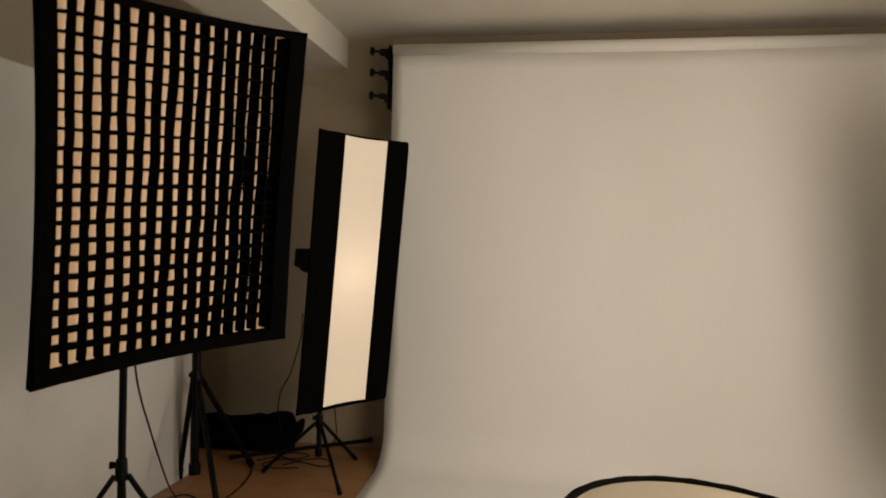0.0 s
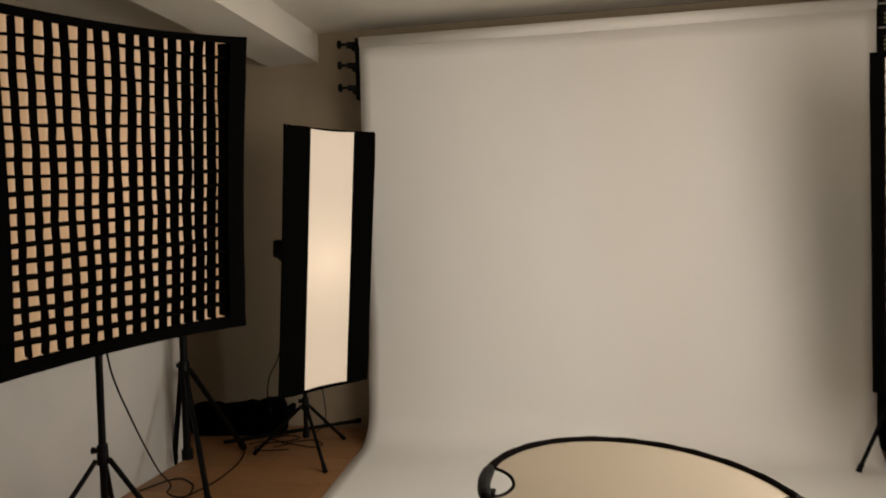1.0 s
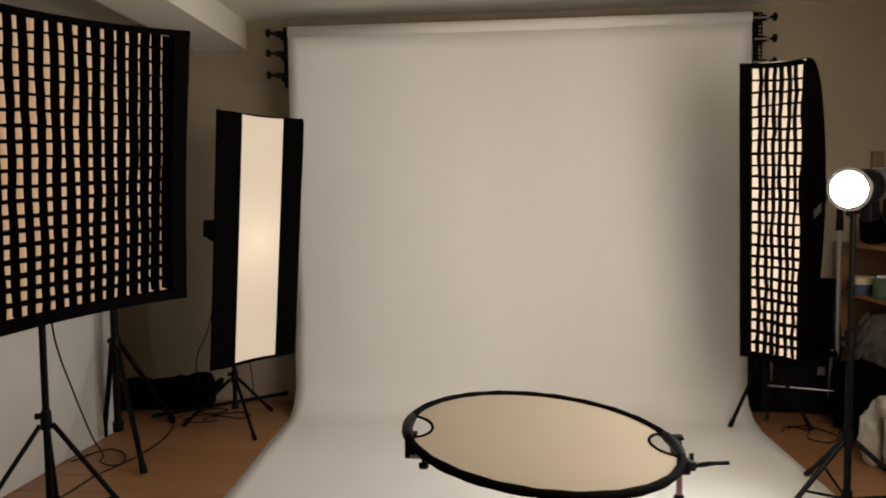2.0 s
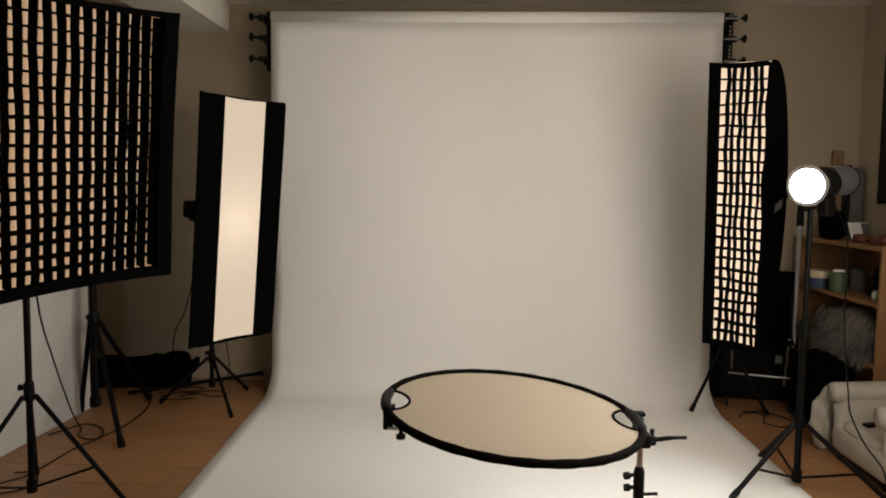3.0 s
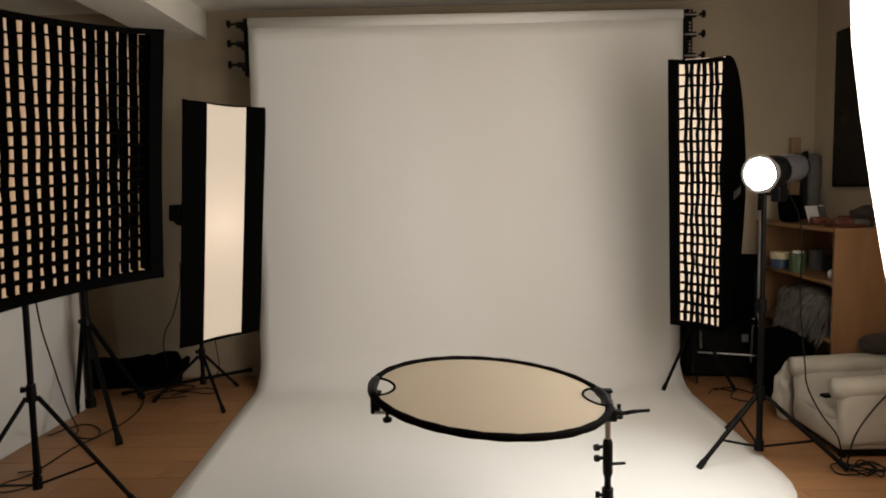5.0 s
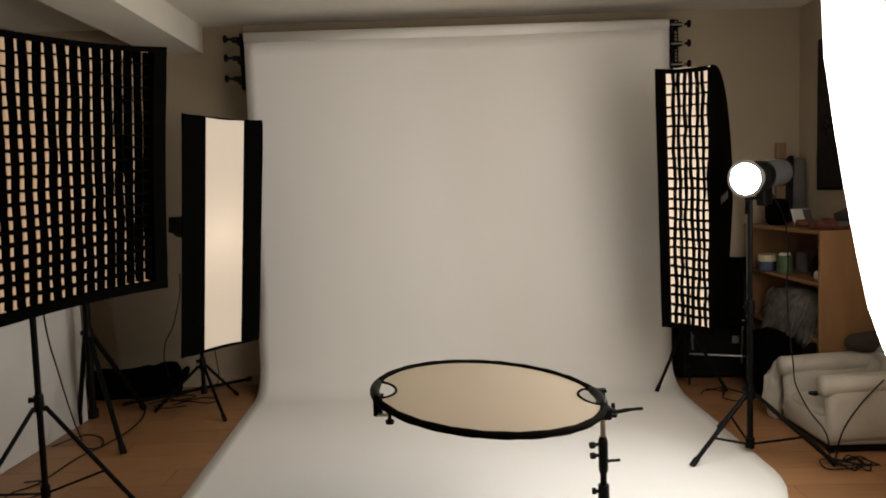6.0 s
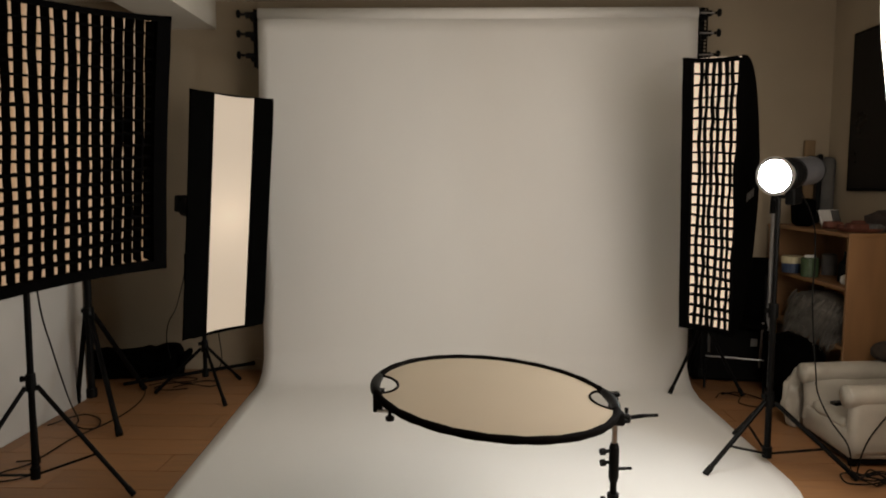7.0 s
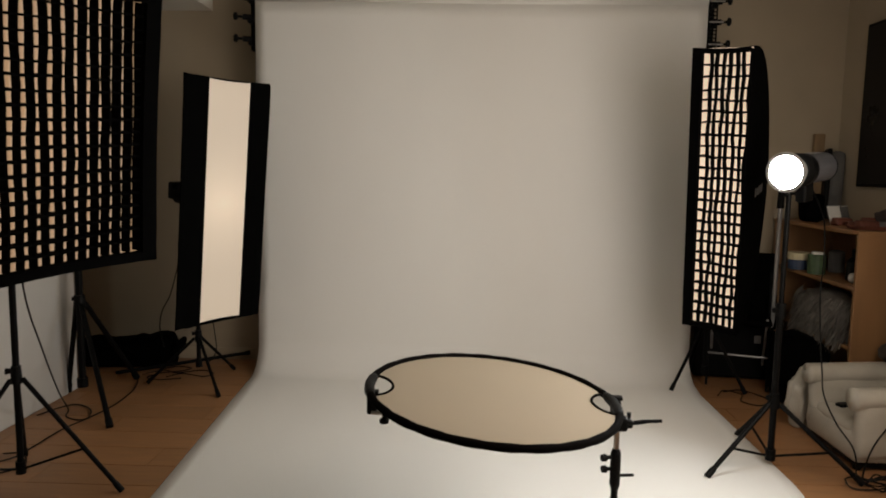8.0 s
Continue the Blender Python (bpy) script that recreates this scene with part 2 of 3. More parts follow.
roll_bracket("roll_bracket", -1.395, -1, "black metal wall bracket with three winding knobs")
rb = roll_bracket("roll_bracket", 1.40, 1, "black metal wall bracket with perforated plate and three knobs")
bm = bmesh.new()
for dx in (-0.022, 0.0, 0.022):
    add_box(bm, (dx, ROLLY - 0.005, 2.18), (0.008, 0.006, 0.36))
for k in range(17):
    add_box(bm, (0, ROLLY - 0.005, 2.004 + k * 0.022), (0.052, 0.0055, 0.008))
part("perforated_plate", bm, METAL, rb, "black perforated steel strip")
for z in (2.325, 2.205, 2.075):
    part("pin", tube([(-0.03, ROLLY - 0.035, z - 0.002), (0.055, ROLLY - 0.035, z - 0.002)], 0.0055, 10), ALU, rb, "bright steel pin")


# ---- light stands ----
def light_stand(name, label, base, top, hub, feet, r=0.014, braces=True, knobs=(), group="light stands", metal=METAL, lift=0.1):
    """A tripod stand: telescopic column, hub, three legs with rubber feet and braces. base: x, y of the column."""
    t = thing(name, label, "light stand", pose(base[0], base[1], 0), group)
    low = max(lift, 0.05)
    mid = hub + (top - hub) * 0.45
    part("column", tube([(0, 0, low), (0, 0, mid)], r, 14), metal, t, smooth=False)
    part("inner_column", tube([(0, 0, mid), (0, 0, top)], r * 0.78, 14), metal, t)
    bm = tube([(0, 0, mid - 0.035), (0, 0, mid + 0.03)], [r * 1.5, r * 1.45], 14)
    add_tube(bm, [(0, 0, mid), (-0.035, -0.012, mid)], [0.008, 0.012], 8)
    part("collar", bm, PLASTIC, t)
    bm = tube([(0, 0, hub - 0.03), (0, 0, hub + 0.04)], [r * 1.7, r * 1.4], 14)
    add_tube(bm, [(0, 0, hub + 0.02), (-0.035, -0.012, hub + 0.02)], [0.008, 0.013], 8)
    part("hub", bm, PLASTIC, t)
    part("base_ring", tube([(0, 0, low - 0.02), (0, 0, low + 0.03)], r * 1.5, 14), PLASTIC, t)
    for fx, fy in feet:
        d = Vector((fx - base[0], fy - base[1], 0))
        a = d.normalized()
        top_p = a * r * 1.8 + Vector((0, 0, hub - 0.01))
        foot_p = d + Vector((0, 0, 0.012))
        leg = part("leg", tube([top_p, foot_p], r * 0.72, 10), metal, t)
        part("rubber_foot", tube([foot_p + (top_p - foot_p).normalized() * 0.04, foot_p - (top_p - foot_p).normalized() * 0.004], r * 0.95, 10), PLASTIC, leg)
        if braces:
            j = top_p.lerp(foot_p, 0.62)
            part("brace", tube([Vector((0, 0, low)) + a * r, j], r * 0.4, 8), metal, t)
    return t


# ---- softboxes ----
def shell_mesh(w, h, depth, ring, sag=0.02, rim=0.0, bow_out=1.15):
    """The black outer cloth of a softbox, behind the face: a frustum with bowed sides."""
    bm = bmesh.new()
    rings = []
    n = 8
    steps = ([(0.0, 0.0)] if rim else []) + [(k / n, rim + (depth - rim) * k / n) for k in range(n + 1)]
    for f, deep in steps:
        e = 1 - f ** bow_out
        rw, rh = ring + (w - ring) * e, ring + (h - ring) * (1 - f ** (bow_out + 0.5))
        z = -deep
        pts = []
        for (sx, sy), (tx, ty) in zip(((-1, -1), (1, -1), (1, 1), (-1, 1)), ((1, -1), (1, 1), (-1, 1), (-1, -1))):
            for j in range(6):
                g = j / 6
                bow = 1 - sag * 4 * g * (1 - g)
                x, y = (sx + (tx - sx) * g) * rw / 2, (sy + (ty - sy) * g) * rh / 2
                if sx == tx:
                    x *= bow
                else:
                    y *= bow
                pts.append(bm.verts.new((x, y, z)))
        rings.append(pts)
    for a, b in zip(rings, rings[1:]):
        m = len(a)
        for k in range(m):
            bm.faces.new((a[k], a[(k + 1) % m], b[(k + 1) % m], b[k]))
    bm.faces.new(rings[-1])
    return bm


def face_border(w, h, inner, thick=0.02, sag=0.02, front=0.0):
    """A flat cloth frame round an opening; inner: left, right, bottom, top widths."""
    bm = bmesh.new()
    l, r, b, t = inner
    loops = []
    for z in (front, front - thick):
        for out in (True, False):
            pts = []
            x0, x1, y0, y1 = (-w / 2, w / 2, -h / 2, h / 2) if out else (-w / 2 + l, w / 2 - r, -h / 2 + b, h / 2 - t)
            cs = ((x0, y0), (x1, y0), (x1, y1), (x0, y1))
            for i in range(4):
                a, c = Vector(cs[i]), Vector(cs[(i + 1) % 4])
                for j in range(8):
                    g = j / 8
                    p = a.lerp(c, g)
                    s = sag * 4 * g * (1 - g)
                    p *= (1 - s if out else 1 - 0.7 * s)
                    corner = 0.982 if out and j == 0 else 1.0
                    p = Vector((p.x if i in (1, 3) else a.lerp(c, g).x, p.y if i in (0, 2) else a.lerp(c, g).y))
                    pts.append(bm.verts.new((p.x * corner, p.y * corner, z)))
            loops.append(pts)
    fo, fi, bo, bi = loops
    m = len(fo)
    for k in range(m):
        j = (k + 1) % m
        bm.faces.new((fo[k], fo[j], fi[j], fi[k]))
        bm.faces.new((bo[k], bi[k], bi[j], bo[j]))
        bm.faces.new((fo[k], bo[k], bo[j], fo[j]))
        bm.faces.new((fi[k], fi[j], bi[j], bi[k]))
    return bm


def grid_strip(length, depth, axis, at, seed, wave=0.006, half=0.0019, n=24):
    """One cloth strip of the honeycomb grid, standing on edge and a little wavy."""
    bm = bmesh.new()
    rows = []
    for k in range(n + 1):
        s = -length / 2 + length * k / n
        row = []
        for side in (-1, 1):
            for z in (0.0, -depth):
                w = wave * noise.noise((s * 7, seed * 3.7, z * 6)) + 0.5 * wave * noise.noise((s * 22, seed * 1.9, z * 4)) + side * half
                row.append(bm.verts.new((at + w, s, z) if axis == "x" else (s, at + w, z)))
        rows.append(row)
    for a, b in zip(rows, rows[1:]):
        for i, j in ((0, 1), (1, 3), (3, 2), (2, 0)):
            bm.faces.new((a[i], a[j], b[j], b[i]))
    bm.faces.new([rows[0][i] for i in (0, 1, 3, 2)])
    bm.faces.new([rows[-1][i] for i in (0, 2, 3, 1)])
    return bm


def flat_panel(w, h, z, n=10, bulge=0.01, m=None):
    bm = bmesh.new()
    g = [[bm.verts.new((-w / 2 + w * i / n, -h / 2 + h * j / n, z + bulge * math.sin(math.pi * i / n) * math.sin(math.pi * j / n))) for j in range(n + 1)] for i in range(n + 1)]
    for i in range(n):
        for j in range(n):
            bm.faces.new((g[i][j], g[i + 1][j], g[i + 1][j + 1], g[i][j + 1]))
    return bm


def flash_head(t, depth, length=0.22, r=0.055):
    """The flash unit behind a softbox, under the softbox's own axes."""
    part("speed_ring", tube([(0, 0, -depth + 0.005), (0, 0, -depth - 0.02)], 0.085, 24), METAL, t)
    head = part("flash_unit", tube([(0, 0, -depth - 0.02), (0, 0, -depth - 0.06), (0, 0, -depth - length), (0, 0, -depth - length - 0.015)], [r * 0.9, r, r, r * 0.8], 20), PLASTIC, t)
    part("tilt_bracket", box((0, -r - 0.03, -depth - 0.1), (0.04, 0.07, 0.05), 0.006), METAL, head)


def grid_softbox(name, label, m, w, h, depth, cols, rows, border, glow, gdepth, wave, sag, recess, cloth, cross=0.9, bow_out=1.15, lean=0.0, turn=0.0):
    t = thing(name, label, "softbox", m, "softboxes")
    part("shell", shell_mesh(w, h, depth, 0.17, sag, 0.025, bow_out), BLACK, t)
    part("lip", face_border(w, h, border, 0.03, sag, 0.004), BLACK, t)
    l, r, b, tp = border
    iw, ih = w - l - r - 0.004, h - b - tp - 0.004
    cx, cy = (l - r) / 2, (b - tp) / 2
    e, g = [1 - ((recess - 0.025) / (depth - 0.025)) ** (bow_out + d) for d in (0.0, 0.5)]
    part("diffuser", flat_panel(0.17 + (w - 0.17) * e - 0.012, 0.17 + (h - 0.17) * g - 0.012, -recess + 0.004, 10, 0.006), glow, t, "white cloth glowing from within")
    for k in range(1, cols + (lean > 0)):
        bm = grid_strip(ih, gdepth, "x", -iw / 2 + iw * k / cols + cx, k + 1, wave, cloth)
        # the slack cloth strips lean further over towards one side of the box
        f = (k / cols - 0.35) / 0.65
        for v in bm.verts:
            v.co.x -= turn * (1 - k / cols) * (v.co.z / gdepth)
            v.co.x += lean * f * abs(f) * (v.co.z / gdepth) * (1.0 - 0.45 * max(0.0, v.co.y / ih * 2))
        bmesh.ops.translate(bm, verts=bm.verts, vec=(0, cy, -0.012))
        part("grid_strip", bm, BLACK, t)
    for k in range(1, rows):
        bm = grid_strip(iw, gdepth, "y", -ih / 2 + ih * k / rows + cy, k + 60, wave, cloth * cross)
        bmesh.ops.translate(bm, verts=bm.verts, vec=(cx, 0, -0.0125))
        part("grid_strip", bm, BLACK, t)
    flash_head(t, depth)
    return t


# the square grid softbox
BIG = frame_of((0.342, 0.680, 0.052), (0.09, -0.141, 0.935), (-1.381, -2.278, 1.386))
grid_softbox("grid_softbox", "large black square softbox with a cloth honeycomb grid on a stand", BIG, 0.780, 0.965, 0.42, 15, 20, (0.042, 0.066, 0.040, 0.026), GLOW_GRID, 0.038, 0.0055, 0.035, 0.072, 0.0036, 1.0, lean=0.0045)
light_stand("light_stand", "tall black tripod light stand under the square softbox", (-1.80, -1.92), 1.40, 0.475, [(-1.41, -1.90), (-2.00, -1.58), (-1.99, -2.26)], 0.0128)

# the strip softbox with the masked face
STRIP = frame_of((0.311, 0.475, 0.002), (0.105, -0.085, 1.345), (-1.401, -0.663, 1.092))


def strip_softbox():
    w, h = 0.569, 1.362
    t = thing("strip_softbox", "tall black softbox whose mask leaves a glowing white stripe", "softbox", STRIP, "softboxes")
    part("shell", shell_mesh(w, h, 0.20, 0.15, 0.02), BLACK, t)
    part("mask", face_border(w, h, (0.150, 0.141, 0.018, 0.012), 0.012, 0.012, 0.012), MASK, t, "black mask with a long slot")
    part("diffuser", flat_panel(w * 0.95, h * 0.985, 0.001, 12, 0.004), GLOW_STRIP, t, "white cloth glowing from within")
    flash_head(t, 0.20, 0.20)
    part("control_panel", box((0.0, 0.02, -0.425), (0.10, 0.10, 0.05), 0.012), PLASTIC, t, "boxy black rear of the flash unit")
    return t


strip_softbox()
light_stand("light_stand", "black tripod light stand under the masked strip softbox", (-1.64, -0.45), 1.10, 0.285, [(-1.43, -0.72), (-1.93, -0.50), (-1.52, -0.17)], 0.013, braces=False, lift=0.12)

# the tall grid softbox
TL, TR, BL = Vector((1.010, -1.10, 1.892)), Vector((1.227, -1.28, 1.875)), Vector((1.079, -0.82, 0.510))
TALL = frame_of(TR - TL, TL - BL, (TR + BL) / 2)
grid_softbox("grid_softbox", "tall narrow black softbox with a crumpled honeycomb grid", TALL, (TR - TL).length, (TL - BL).length, 0.50, 7, 25, (0.048, 0.012, 0.026, 0.026), GLOW_TALL, 0.030, 0.010, 0.012, 0.045, 0.0062, 0.72, 1.7, lean=0.008, turn=-0.004)
light_stand("light_stand", "steel and black light stand holding the tall grid softbox", (1.43, -0.25), 1.17, 0.40, [(1.195, -0.385), (1.62, -0.42), (1.41, 0.02)], 0.014, braces=False)


# ---- lit umbrella beside the camera's way ----
def umbrella():
    axis = Vector((-0.74, 0.64, -0.13)).normalized()
    side = Vector((-0.625, -0.780, 0.0))
    m = frame_of(side, axis.cross(side), (1.195, -2.68, 1.40)) @ pose(0, 0, 0, 0, 0, 12)
    t = thing("photo_umbrella", "white translucent photo umbrella lit from inside", "umbrella", m)
    R, sag, ribs, n = 0.74, 0.05, 8, 6
    bm = bmesh.new()
    tip = bm.verts.new((0, 0, sag))
    rings = []
    for k in range(1, n + 1):
        f = k / n
        ring = []
        for j in range(ribs * 4):
            g = (j % 4) / 4
            scallop = 1 - 0.03 * f * 4 * g * (1 - g)
            a = 2 * math.pi * j / (ribs * 4)
            ring.append(bm.verts.new((R * f * scallop * math.cos(a), R * f * scallop * math.sin(a), sag * (1 - f * f))))
        rings.append(ring)
    for j in range(ribs * 4):
        bm.faces.new((tip, rings[0][j], rings[0][(j + 1) % (ribs * 4)]))
    for p, q in zip(rings, rings[1:]):
        for j in range(ribs * 4):
            bm.faces.new((p[j], q[j], q[(j + 1) % (ribs * 4)], p[(j + 1) % (ribs * 4)]))
    part("canopy", bm, GLOW_KEY, t, "white cloth glowing brightly", True)
    for j in range(ribs):
        a = 2 * math.pi * j / ribs
        part("rib", tube([(R * f * math.cos(a), R * f * math.sin(a), sag * (1 - f * f) - 0.006) for f in (0.02, 0.25, 0.5, 0.75, 0.99)], 0.0022, 6), STEEL, t)
    part("shaft", tube([(0, 0, sag + 0.02), (0, 0, -0.62)], 0.004, 8), STEEL, t)
    head = part("flash_unit", tube([(0, -0.08, -0.40), (0, -0.08, -0.43), (0, -0.08, -0.66), (0, -0.08, -0.675)], [0.055, 0.062, 0.062, 0.05], 20), PLASTIC, t)
    part("tilt_bracket", box((0, -0.15, -0.52), (0.04, 0.09, 0.05), 0.006), METAL, head)
    return t, m


UT, UM = umbrella()
foot = UM @ Vector((0, -0.17, -0.52))
light_stand("light_stand", "black tripod light stand holding the lit umbrella", (foot.x, foot.y), foot.z, 0.6, [(foot.x + 0.4, foot.y), (foot.x - 0.2, foot.y + 0.35), (foot.x - 0.2, foot.y - 0.35)], 0.016)


# ---- reflector ----
RC = Vector((0.032, -2.365, 0.592))
RX = Vector((1, 0, -0.080)).normalized()


def reflector():
    m = frame_of(RX, (0, 1, 0.035), RC)
    t = thing("disc_reflector", "round beige cloth reflector with black rim lying level on clamps", "reflector", m)
    R, n = 0.393, 144
    grips = (3.0, 184.0)

    def reach(a):
        r = R
        for g in grips:
            d = abs((math.degrees(a) - g + 180) % 360 - 180)
            if d < 14:
                r = min(r, R - 0.074 * math.sqrt(1 - (d / 14) ** 2))
        return r

    bm = bmesh.new()
    mid = bm.verts.new((0, 0, 0.0))
    rings = []
    for k in range(1, 7):
        f = k / 6
        rings.append([bm.verts.new((f * reach(a) * math.cos(a), f * reach(a) * math.sin(a), 0.0)) for a in [2 * math.pi * j / n for j in range(n)]])
    for j in range(n):
        bm.faces.new((mid, rings[0][j], rings[0][(j + 1) % n]))
    for p, q in zip(rings, rings[1:]):
        for j in range(n):
            bm.faces.new((p[j], q[j], q[(j + 1) % n], p[(j + 1) % n]))
    ob = part("cloth", bm, REFLECTOR, t, "beige stretched cloth")
    so = ob.modifiers.new("thickness", "SOLIDIFY")
    so.thickness, so.offset = 0.002, 0
    bm = bmesh.new()
    add_tube(bm, [(R * math.cos(2 * math.pi * j / 72), R * math.sin(2 * math.pi * j / 72), 0) for j in range(73)], [0.0122 + 0.001 * math.sin(j * 2.1) for j in range(73)], 10, False)
    part("rim", bm, RIM, t, "black sewn rim", True)
    for g in grips:
        c = math.radians(g)
        pts = []
        for k in range(17):
            a = c + math.radians(13.9) * (k / 8 - 1)
            r = reach(a)
            pts.append((r * math.cos(a), r * math.sin(a), 0.002))
        part("grip_loop", tube(pts, 0.0045, 8), RIM, t, "black bound hand hole")
        pts = [(R * math.cos(c + math.radians(q)), R * math.sin(c + math.radians(q)), 0) for q in (-14, -10, -5, 0, 5, 10, 14)]
        part("grip", tube(pts, [0.011, 0.0155, 0.0165, 0.0165, 0.0165, 0.0155, 0.011], 12), PLASTIC, t, "moulded black hand grip")
    return t


reflector()


def reflector_holder():
    """The stand, the arm under the disc and the two clamps on it."""
    t = thing("reflector_stand", "black stand with an arm and two clamps gripping the reflector", "stand", pose(0.420, -2.40, 0))
    part("column", tube([(0, 0, 0.08), (0, 0, 0.33)], 0.0108, 14), METAL, t)
    part("sleeve", tube([(0, 0, 0.31), (0, 0, 0.325), (0, 0, 0.425), (0, 0, 0.44)], [0.0125, 0.0165, 0.0165, 0.011], 16), PLASTIC, t)
    part("spigot", tube([(0, 0, 0.44), (0, 0, 0.50)], [0.009, 0.009], 12), STEEL, t, "bare steel spigot")
    for z, a, l in ((0.415, 200, 0.05), (0.375, 190, 0.045), (0.352, 8, 0.06), (0.245, 170, 0.04)):
        d = Vector((math.cos(math.radians(a)), math.sin(math.radians(a)), 0))
        p = Vector((0, 0, z))
        part("knob", tube([p, p + d * (l - 0.016), p + d * (l - 0.014), p + d * l], [0.006, 0.006, 0.012, 0.011] if a != 8 else [0.006, 0.005, 0.005, 0.005], 10), PLASTIC, t)
    part("collar", tube([(0, 0, 0.22), (0, 0, 0.27)], 0.019, 14), PLASTIC, t)
    part("hub", tube([(0, 0, 0.16), (0, 0, 0.21)], [0.024, 0.02], 14), PLASTIC, t)
    for a in (20, 140, 260):
        d = Vector((math.cos(math.radians(a)), math.sin(math.radians(a)), 0))
        part("leg", tube([d * 0.02 + Vector((0, 0, 0.18)), d * 0.30 + Vector((0, 0, 0.018))], 0.009, 10), METAL, t)
    part("arm", tube([(0.015, 0.005, 0.517), (-0.775, 0.0, 0.578)], 0.008, 12), METAL, t)
    part("clamp_head", box((0.01, 0.01, 0.519), (0.045, 0.04, 0.045), 0.008), PLASTIC, t)
    part("lock_handle", tube(glide([(0.03, 0.0, 0.53), (0.05, 0.0, 0.525), (0.085, -0.005, 0.532), (0.135, -0.01, 0.537)], 4), [0.010] * 4 + [0.007] * 5 + [0.0055] * 4, 10), PLASTIC, t)
    for x, y, up in ((-0.765, -0.035, 0.042), (0.015, 0.10, 0.0)):
        c = part("clamp", box((x, y, 0.535 + up), (0.03, 0.035, 0.06), 0.005), PLASTIC, t)
        part("jaw", box((x, y, 0.572 + up), (0.04, 0.03, 0.012), 0.003), PLASTIC, c)
        part("screw", tube([(x + 0.0, y - 0.018, 0.512 + up), (x + 0.035, y - 0.02, 0.512 + up)], 0.006, 8), STEEL, c)
        part("thumb_knob", tube([(x + 0.04, y - 0.02, 0.53 + up), (x + 0.04, y - 0.02, 0.498 + up), (x + 0.04, y - 0.02, 0.494 + up), (x + 0.04, y - 0.02, 0.482 + up)], [0.007, 0.006, 0.015, 0.014], 10), PLASTIC, c)
    return t


reflector_holder()

# ---- lamp on its stand ----
light_stand("light_stand", "black tripod light stand carrying the bare lamp head", (1.328, -1.45), 1.22, 0.30, [(0.998, -1.605), (1.635, -1.64), (1.32, -1.09)], 0.0145, lift=0.05)


def lamp_head():
    m = look((1.302, -1.50, 1.318), (1.302 - 0.766, -1.50 - 0.643, 1.318 - 0.09)) @ Matrix.Scale(0.98, 4)
    t = thing("studio_lamp", "grey studio flash head with a bright silver reflector dish", "lamp", m)
    part("dish", lathe([(0.05, 0.06), (0.062, 0.03), (0.080, -0.02), (0.0865, -0.034), (0.0865, -0.038), (0.080, -0.038), (0.080, -0.034), (0.05, 0.0)], 40), DISH, t, "worn metal dish")
    part("inner_ring", lathe([(0.0735, -0.030), (0.0795, -0.030), (0.0795, -0.0362), (0.0735, -0.0362)], 40), PLASTIC, t, "dark ring round the glass")
    part("bulb", lathe([(0.072, -0.033), (0.0725, -0.0345), (0.0715, -0.0365), (0.01, -0.0366)], 40), GLOW_LAMP, t, "glaring white front")
    part("housing", tube([(0, 0, 0.05), (0, 0, 0.07), (0, 0, 0.31), (0, 0, 0.33)], [0.06, 0.066, 0.066, 0.055], 24), GREYHEAD, t, "grey cylindrical housing")
    part("band", tube([(0, 0, 0.085), (0, 0, 0.12)], 0.072, 24), PLASTIC, t, "black adapter band")
    part("end_cap", tube([(0, 0, 0.305), (0, 0, 0.335)], [0.069, 0.06], 24), PLASTIC, t)
    part("fitting_ring", tube([(0, 0, 0.04), (0, 0, 0.075)], [0.066, 0.075], 24), PLASTIC, t)
    part("label", box((0.0, 0.067, 0.20), (0.05, 0.002, 0.09), 0.0), ALU, t, "pale worn label")
    part("clamp_knob", tube([(0.0, -0.11, 0.14), (0.07, -0.11, 0.14), (0.072, -0.11, 0.14), (0.09, -0.11, 0.14)], [0.008, 0.008, 0.02, 0.018], 12), PLASTIC, t)
    part("tilt_bracket", box((0, -0.10, 0.14), (0.05, 0.09, 0.08), 0.01), PLASTIC, t)
    return t


lamp_head()

# ---- right side: screen, bookcase, armchair ----
t = thing("wall_screen", "large black flat screen mounted on the wall", "television", pose(RIGHT, -1.01, 1.717))
part("screen", box((-0.032, 0, 0), (0.006, 1.60, 0.91), 0.002), SCREEN, t)
part("casing", box((-0.016, 0, 0), (0.03, 1.64, 0.95), 0.006), PLASTIC, t)


def bookcase():
    t = thing("bookcase", "low orange wood bookcase crowded with jars and goods", "bookcase", pose(0, 0, 0))
    x0, x1, y0, y1, h = 1.935, RIGHT - 0.005, -0.92, 0.06, 1.005
    xm, xd = (x0 + x1) / 2, x1 - x0
    part("side_panel", box((xm, y0 + 0.011, h / 2), (xd, 0.022, h), 0.002), WOOD, t)
    part("side_panel", box((xm, y1 - 0.011, h / 2), (xd, 0.022, h), 0.002), WOOD, t)
    part("top_board", box((xm, (y0 + y1) / 2, h + 0.011), (xd + 0.01, y1 - y0 + 0.01, 0.022), 0.002), WOOD, t)
    for z in (0.09, 0.41, 0.725):
        part("shelf", box((xm, (y0 + y1) / 2, z), (xd - 0.02, y1 - y0 - 0.046, 0.02), 0.002), WOOD, t)
    part("back_panel", box((x1 - 0.006, (y0 + y1) / 2, h / 2), (0.006, y1 - y0 - 0.05, h - 0.02)), WOOD, t)
    return t


bookcase()


